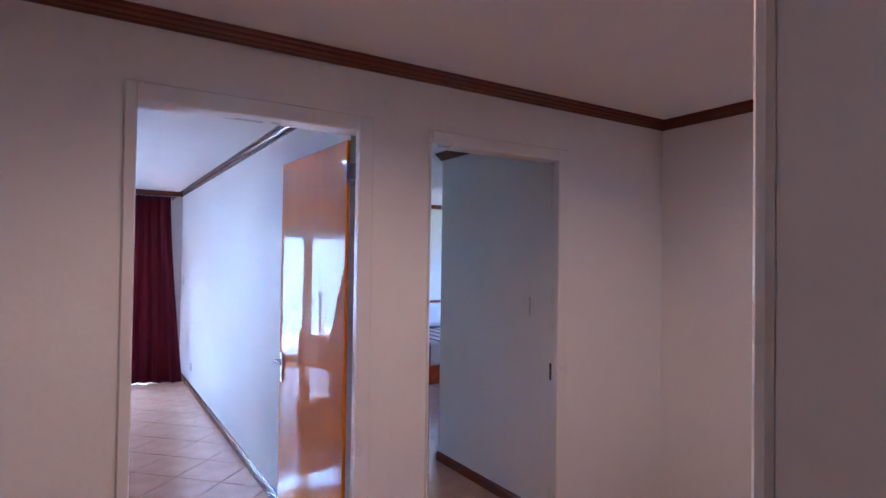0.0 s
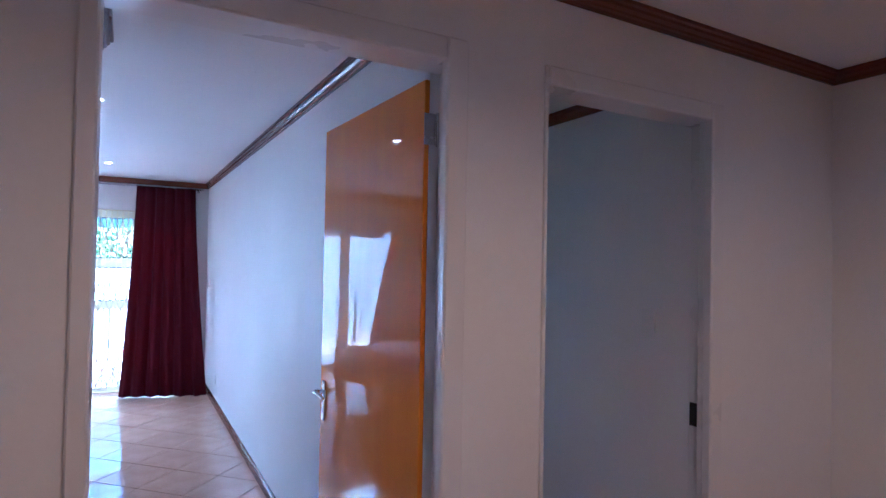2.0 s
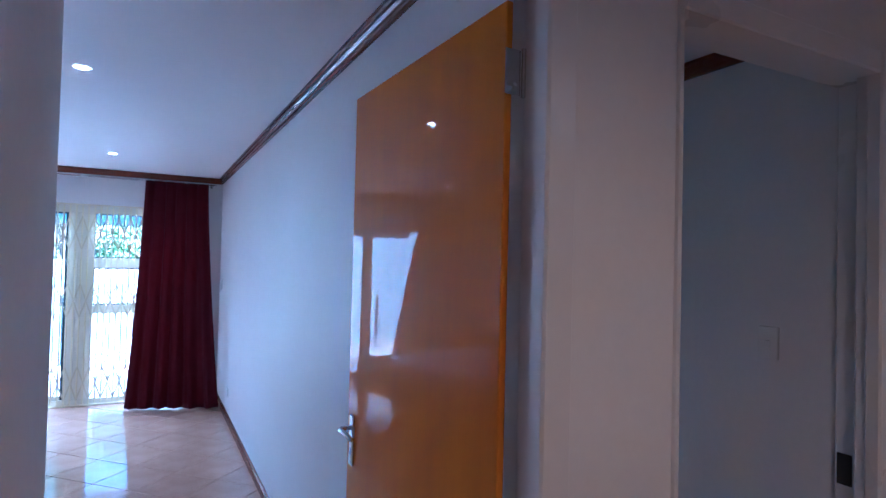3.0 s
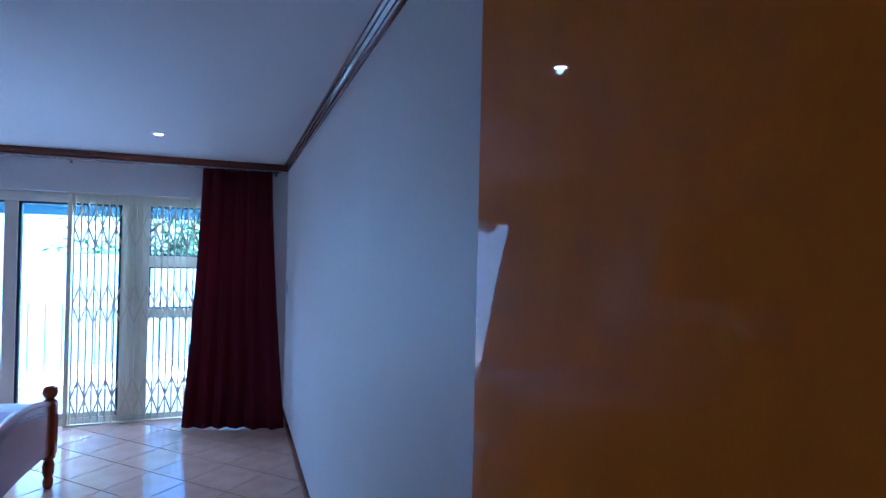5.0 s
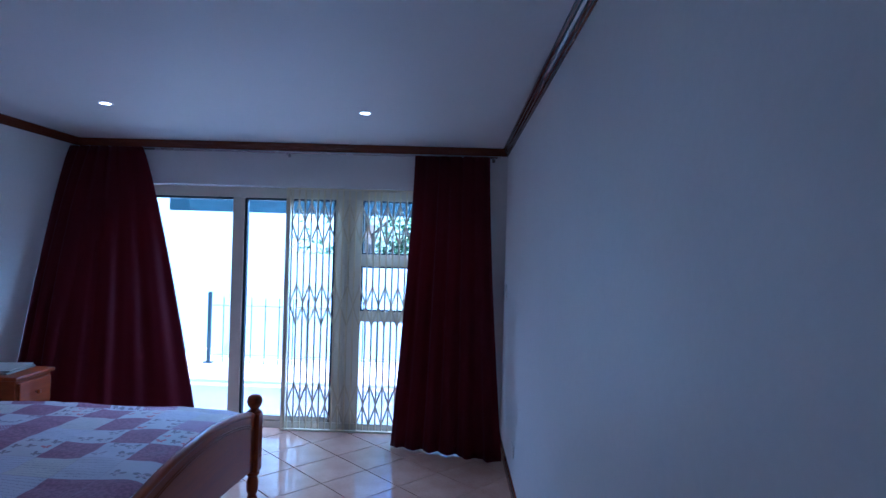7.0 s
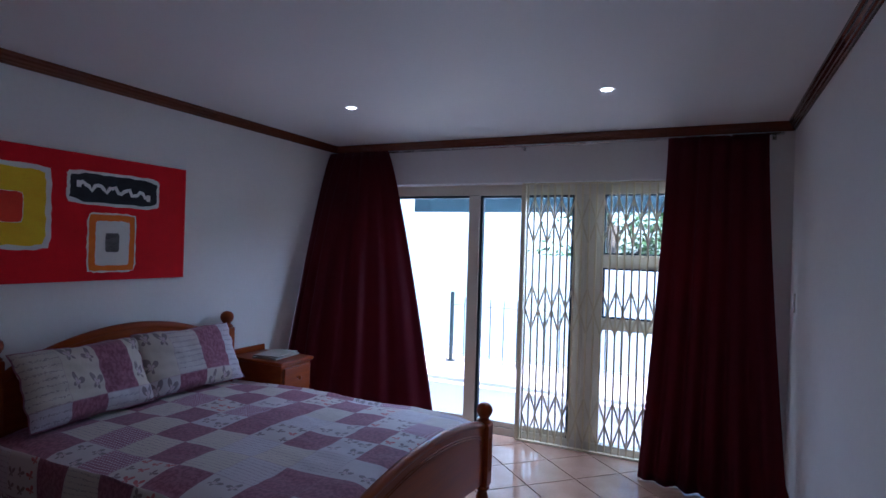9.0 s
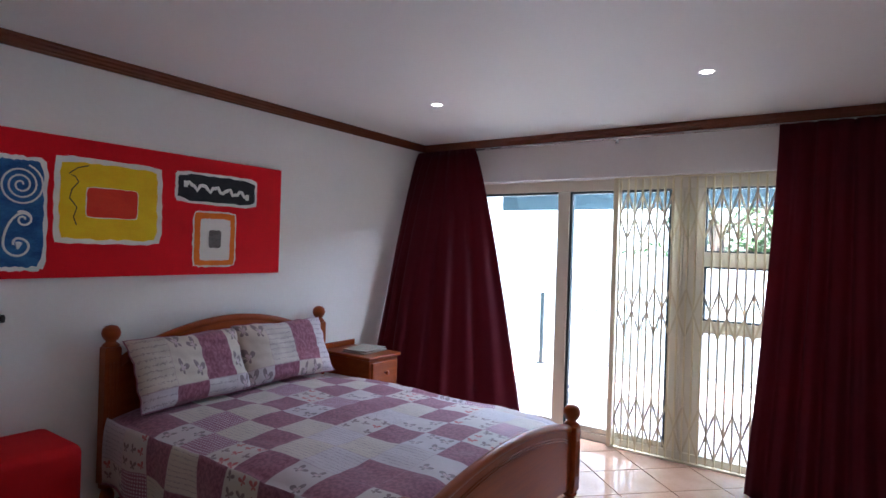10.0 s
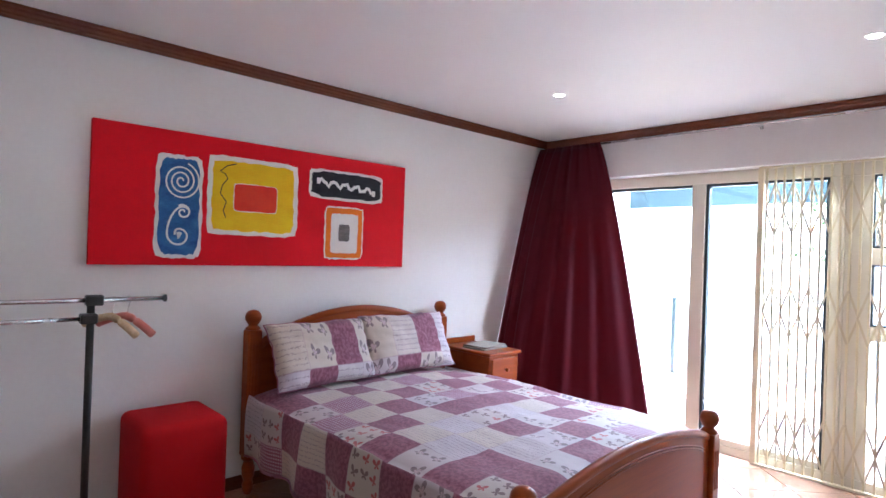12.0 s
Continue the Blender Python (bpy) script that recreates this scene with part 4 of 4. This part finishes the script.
    wave = [(5.672 + 0.42 * k / 24, 1.79 - 0.03 * k / 24 + 0.016 * math.sin(k * 1.25) + 0.008 * math.sin(k * 2.7)) for k in range(25)]
    stroke("white_wave", P_WHITE, wave, 0.011, 0.0030)
    for cy, cz in ((5.668, 1.793), (6.096, 1.748)):
        stroke("white_dot", P_WHITE, [(cy - 0.012, cz), (cy + 0.012, cz)], 0.019, 0.0031)
    stroke("black_scrawl", P_BLACK, [(5.135, 1.828), (5.085, 1.812), (5.045, 1.778), (5.075, 1.765), (5.090, 1.74), (5.060, 1.70), (5.050, 1.655), (5.085, 1.61), (5.070, 1.56), (5.085, 1.52)], 0.0028, 0.0030)
    p.location += Vector((0, -0.03, 0.042))
    return tagged(p, "red abstract canvas with blue, yellow, black and orange blocks", "painting")


def under_box(parent, x0, y0, z0, x1, y1, z1):
    bm = box(bmesh.new(), x0, y0, z0, x1, y1, z1, 0.003)
    bmesh.ops.translate(bm, verts=bm.verts, vec=-parent.location)
    return bm


painting()


# ---------------------------------------------------------------- lamps, switches, hall pictures
def downlight(x, y, z, watts, color, label):
    d = root("downlight", x, y, z)
    part("bezel", lathe(bmesh.new(), [(0.030, -0.001), (0.041, -0.001), (0.040, -0.005), (0.034, -0.007), (0.030, -0.003)], 24), PLASTIC_WHITE, d, smooth=True)
    part("lens", lathe(bmesh.new(), [(0.0295, -0.001), (0.0295, -0.003), (0.016, -0.0045), (0.004, -0.005)], 20), GLOW, d, "lit lamp lens", True)
    spot("downlight_beam", x, y, z - 0.02, watts, color)
    return tagged(d, label, "downlight", "recessed downlights")


WARM = (1.0, 0.50, 0.21)
for x, y in ((0.400, 6.88), (-1.227, 6.79), (0.403, 4.33), (-1.23, 4.33)):
    downlight(x, y, CZ, 0.22, (1.0, 0.92, 0.82), "small lit round recessed ceiling downlight")
for x, y, pw in ((1.1, 0.55, 2.4), (2.8, 0.5, 0.9), (-0.9, 0.6, 0.4), (4.9, 0.5, 0.7)):
    downlight(x, y, HZ, pw, WARM, "small lit round recessed hall downlight")


def switch(name, x, y, z, w, h, label, gangs=1):
    """Wall plate on a wall that faces -x."""
    s = root(name, x, y, z)
    part("plate", box(bmesh.new(), -0.013, -w / 2, -h / 2, -0.0005, w / 2, h / 2, 0.003, 2), PLASTIC_WHITE, s)
    for k in range(gangs):
        part("rocker", box(bmesh.new(), -0.018, -0.011, -0.018 + 0.03 * k, -0.0135, 0.011, 0.010 + 0.03 * k, 0.002), PLASTIC_WHITE, s)
    return tagged(s, label, "switch")


switch("light_switch", 2.76, 2.50, 1.305, 0.075, 0.12, "white plastic light switch on the wall")
switch("light_switch", RX, 7.80, 1.27, 0.075, 0.12, "white plastic light switch near the curtain")
switch("wall_socket", RX, 7.05, 0.27, 0.12, 0.08, "white plastic wall socket above the skirting")


PHOTO = surface("photo_print", (0.35, 0.42, 0.50), (0.72, 0.76, 0.80), (0.2, 0.3), 14, 60, 0.02, 0.0004)


def picture(x, z, w, h, label):
    f = root("picture_frame", x, HYC, z)
    b = 0.028
    part("frame", boxes((-w / 2, -0.022, -h / 2, -w / 2 + b, -0.001, h / 2), (w / 2 - b, -0.022, -h / 2, w / 2, -0.001, h / 2), (-w / 2 + b + 0.0005, -0.022, -h / 2, w / 2 - b - 0.0005, -0.001, -h / 2 + b), (-w / 2 + b + 0.0005, -0.022, h / 2 - b, w / 2 - b - 0.0005, -0.001, h / 2), bevel=0.004), BLACK_METAL, f)
    part("mount", boxes((-w / 2 + b, -0.008, -h / 2 + b, w / 2 - b, -0.002, h / 2 - b)), PLASTIC_WHITE, f)
    part("print", boxes((-w / 2 + b + 0.02, -0.0095, -h / 2 + b + 0.02, w / 2 - b - 0.02, -0.0085, h / 2 - b - 0.02)), PHOTO, f, "pale print under glass")
    return tagged(f, label, "picture frame", "frames in the hall")


picture(4.44, 1.790, 0.26, 0.265, "small black-framed print on the hall wall")
picture(4.72, 1.685, 0.22, 0.30, "black-framed print hung lower on the hall wall")


# ---------------------------------------------------------------- second bedroom glimpse
def second_bed():
    b = root("bed", 5.0, 6.4, 0)
    part("base", box(bmesh.new(), -1.1, -0.5, 0.0, 0.6, 0.9, 0.24, 0.01), BEDWOOD, b)
    part("headboard", box(bmesh.new(), -1.1, 0.905, 0.0, 0.6, 0.955, 0.95, 0.02, 2), BEDWOOD, b)
    return tagged(b, "low wooden bed in the second bedroom", "bed")


second_bed()
bm = box(bmesh.new(), 3.86, 5.86, 0.2405, 5.64, 7.28, 0.54, 0.05, 3)
tagged(part("bedspread", bm, STRIPES, smooth=True), "cream and dark red striped bedspread", "bedspread")
bm = box(bmesh.new(), -0.28, -0.08, -0.19, 0.28, 0.08, 0.19, 0.07, 4)
ob = part("pillow", bm, PLASTIC_WHITE, smooth=True)
ob.matrix_world = pose(4.95, 7.15, 0.74, -20, 0, 0)
tagged(ob, "white pillow leaning on the second bed's headboard", "pillow")
pw = root("wall_picture", 5.66, 7.399, 1.75)
part("canvas", box(bmesh.new(), -0.3, -0.03, -0.4, 0.3, -0.001, 0.4, 0.003), P_ORANGE, pw)
tagged(pw, "orange canvas on the wall of the second bedroom", "painting")

# ---------------------------------------------------------------- outside
tagged(part("ground", boxes((-400, -400, -3.2, 400, 600, -3.0)), GRASS), "garden ground below the patio", "ground", "", "structure")
patio = tagged(part("patio", boxes((-2.4, WY + 0.3, -0.6, 4.5, 11.3, -0.034)), PATIO), "terracotta tiled patio outside the sliding door", "patio", "", "structure")
wall("wall_patio_side", "cream plastered patio side wall", (-2.56, WY + 0.22, -0.6, -2.40, 9.3, 2.55), material=OUT_CREAM)
wall("wall_patio_low", "low cream plastered patio wall", (-2.56, 9.3, -0.6, -2.40, 11.3, 0.10), material=OUT_CREAM)

# unseen slab added for shade on the near patio; its depth sets the sun's edge
tagged(part("patio_roof", boxes((-2.56, WY + 0.225, 2.56, 4.5, 8.85, 2.70)), OUT_WALL), "unseen white eaves slab added to shade the patio", "roof", "", "structure")


def patio_blind():
    b = root("patio_awning", 0.9, 9.2, 1.95)
    under(part("valance", box(bmesh.new(), -2.02, 9.19, 1.925, 4.2, 9.215, 2.20, 0.003), TEAL, b, "teal canvas valance"))
    under(part("box_beam", box(bmesh.new(), -2.395, 9.16, 2.2005, 4.3, 9.25, 2.32, 0.006), CREAM_METAL, b))
    return tagged(b, "teal canvas awning valance under the patio beam", "awning")


patio_blind()


def railing():
    r = root("railing", 0.5, 10.9, -0.034)
    for x in (-2.29, -0.35, 1.6, 3.6):
        p = under(part("post", boxes((x - 0.022, 10.878, -0.034, x + 0.022, 10.922, 0.93), bevel=0.004), RUBBER, r, "dark steel railing post"))
        under(part("foot_plate", boxes((x - 0.06, 10.84, -0.0335, x + 0.06, 10.96, -0.024), bevel=0.002), RUBBER, r))
    bal = mesh_of(rod(bmesh.new(), (0, 0, -0.0335), (0, 0, 0.86), 0.007, 6), "baluster", RUBBER)
    for k in range(34):
        x = -2.10 + 0.19 * k
        if min(abs(x - q) for q in (-2.29, -0.35, 1.6, 3.6)) > 0.05:
            ob = new("baluster", bal)
            ob.parent, ob.location = r, (x - 0.5, 0, 0.034)
    for z in (0.08, 0.75):
        under(part("rail", rod(bmesh.new(), (-2.268, 10.90, z), (4.4, 10.90, z), 0.006, 8), CHROME, r))
    return tagged(r, "patio railing with dark posts and thin bars", "railing")


railing()


def white_house():
    h = root("house", -7.4, 17.0, -3.0)
    part("wall", boxes((-9, 0, 0, 4.2, 6, 8.6)), OUT_WALL, h, "white plastered wall")
    bm = bmesh.new()
    bar(bm, (-9.4, -0.6, 8.5), (4.6, -0.6, 8.5), 0.05, 0.1)
    part("gutter", bm, PLASTIC_WHITE, h)
    bm = bmesh.new()
    v = [bm.verts.new(c) for c in ((-9.5, -0.7, 8.61), (4.7, -0.7, 8.61), (4.7, 3, 10.4), (-9.5, 3, 10.4), (-9.5, 6.7, 8.61), (4.7, 6.7, 8.61))]
    bm.faces.new((v[0], v[1], v[2], v[3])), bm.faces.new((v[3], v[2], v[5], v[4]))
    bm.faces.new((v[0], v[3], v[4])), bm.faces.new((v[1], v[5], v[2])), bm.faces.new((v[0], v[4], v[5], v[1]))
    part("roof", bm, ROOFTILE, h)
    return tagged(h, "white plastered neighbouring house in full sun", "house")


white_house()


def tree(x, y, z, height, spread, seed, label):
    rng = random.Random(seed)
    t = root("tree", x, y, z)
    bm = bmesh.new()
    tube(bm, [(0, 0, 0), (0.08, 0.02, height * 0.25), (0.02, 0.1, height * 0.5), (0.1, 0.05, height * 0.75)], 0.11, 10)
    tips = []
    for k in range(16):
        a, zz = rng.uniform(0, 6.28), height * rng.uniform(0.35, 0.78)
        tip = Vector((math.cos(a) * spread * rng.uniform(0.5, 1), math.sin(a) * spread * rng.uniform(0.5, 1), zz + height * rng.uniform(0.05, 0.28)))
        tube(bm, [(0.04, 0.05, zz), tip * 0.5 + Vector((0, 0, zz * 0.5)), tip], 0.03, 6)
        tips.append(tip)
    part("trunk", bm, BARK, t, smooth=True)
    vs, fs = [], []
    for k in range(4200):
        c = rng.choice(tips) + Vector((rng.gauss(0, 0.34), rng.gauss(0, 0.34), rng.gauss(0, 0.30)))
        d = Vector((rng.uniform(-1, 1), rng.uniform(-1, 1), rng.uniform(-0.6, 0.6))).normalized()
        s = d.orthogonal().normalized() * 0.035
        L = rng.uniform(0.10, 0.2)
        n = len(vs)
        vs += [c, c + d * L * 0.5 + s, c + d * L, c + d * L * 0.5 - s]
        fs.append((n, n + 1, n + 2, n + 3))
    me = bpy.data.meshes.new("crown")
    me.from_pydata(vs, [], fs)
    me.materials.append(LEAF)
    cr = new("crown", me)
    cr.parent = t
    return tagged(t, label, "tree")


tree(-0.9, 15.4, -3.0, 6.8, 1.1, 4, "leafy green garden tree beyond the patio")
tree(1.0, 16.2, -3.0, 6.2, 1.3, 9, "leafy green garden tree beyond the patio")
tree(2.7, 15.6, -3.0, 6.0, 1.3, 12, "slim green garden tree beyond the white garden wall")
wall("wall_garden", "white plastered garden wall in full sun", (-3.2, 14.0, -3.0, 9.0, 14.2, 1.45), material=OUT_WALL)

# ---------------------------------------------------------------- floor tiles of the bedroom, laid diagonally
def lay_tiles():
    p, joint = 0.365, 0.006
    ox, oy = 0.158, 7.039
    c = math.sqrt(0.5)
    whole = {}

    def clip(poly, axis, limit, keep_less):
        out = []
        for k in range(len(poly)):
            a, b = poly[k - 1], poly[k]
            ia, ib = (a[axis] <= limit) == keep_less, (b[axis] <= limit) == keep_less
            if ia != ib:
                s = (limit - a[axis]) / (b[axis] - a[axis])
                out.append((a[0] + (b[0] - a[0]) * s, a[1] + (b[1] - a[1]) * s))
            if ib:
                out.append(b)
        return out

    def slab(poly, cx, cy):
        bm = bmesh.new()
        e = 0.0015
        mid = (sum(q[0] for q in poly) / len(poly), sum(q[1] for q in poly) / len(poly))
        lo = [bm.verts.new((x - cx, y - cy, -0.008)) for x, y in poly]
        hi = [bm.verts.new((x - cx, y - cy, -0.0012)) for x, y in poly]
        tp = [bm.verts.new((x - cx + (mid[0] - x) * e * 6, y - cy + (mid[1] - y) * e * 6, 0.0)) for x, y in poly]
        bm.faces.new(tp)
        for k in range(len(poly)):
            q = (k + 1) % len(poly)
            bm.faces.new((lo[k], lo[q], hi[q], hi[k])), bm.faces.new((hi[k], hi[q], tp[q], tp[k]))
        return mesh_of(bm, "tile", TILE)

    x0, x1, y0, y1 = LX + 0.001, RX - 0.001, DY1 + 0.001, WY + 0.12
    for i in range(-26, 27):
        for j in range(-26, 27):
            cx, cy = ox + (i - j) * p * c + 0.0, oy + (i + j + 1) * p * c
            h = (p - joint) * c
            sq = [(cx + h, cy), (cx, cy + h), (cx - h, cy), (cx, cy - h)]
            poly = sq
            for axis, lim, less in ((0, x0, False), (0, x1, True), (1, y0, False), (1, y1, True)):
                poly = clip(poly, axis, lim, less) if poly else poly
            if len(poly) < 3 or abs(sum(poly[k - 1][0] * poly[k][1] - poly[k][0] * poly[k - 1][1] for k in range(len(poly)))) < 0.004:
                continue
            if len(poly) == 4 and all(abs(a[0] - b[0]) + abs(a[1] - b[1]) < 1e-9 for a, b in zip(sorted(poly), sorted(sq))):
                if "m" not in whole:
                    whole["m"] = slab(sq, cx, cy)
                me = whole["m"]
            else:
                me = slab(poly, cx, cy)
            t = new("tile", me)
            t.parent, t.location = floor, (cx, cy, 0)


lay_tiles()
tagged(part("floor_hall", boxes((-2.28, -2.0, -0.0075, 7.5, DY1, 0.0)), TILE), "glazed terracotta-pink tiled hall floor", "floor", "", "structure")
tagged(part("floor_room_two", boxes((RX + 0.12, DY1 + 0.0005, -0.0075, 6.6, 7.4, 0.0)), TILE), "glazed terracotta-pink floor of the second bedroom", "floor", "", "structure")
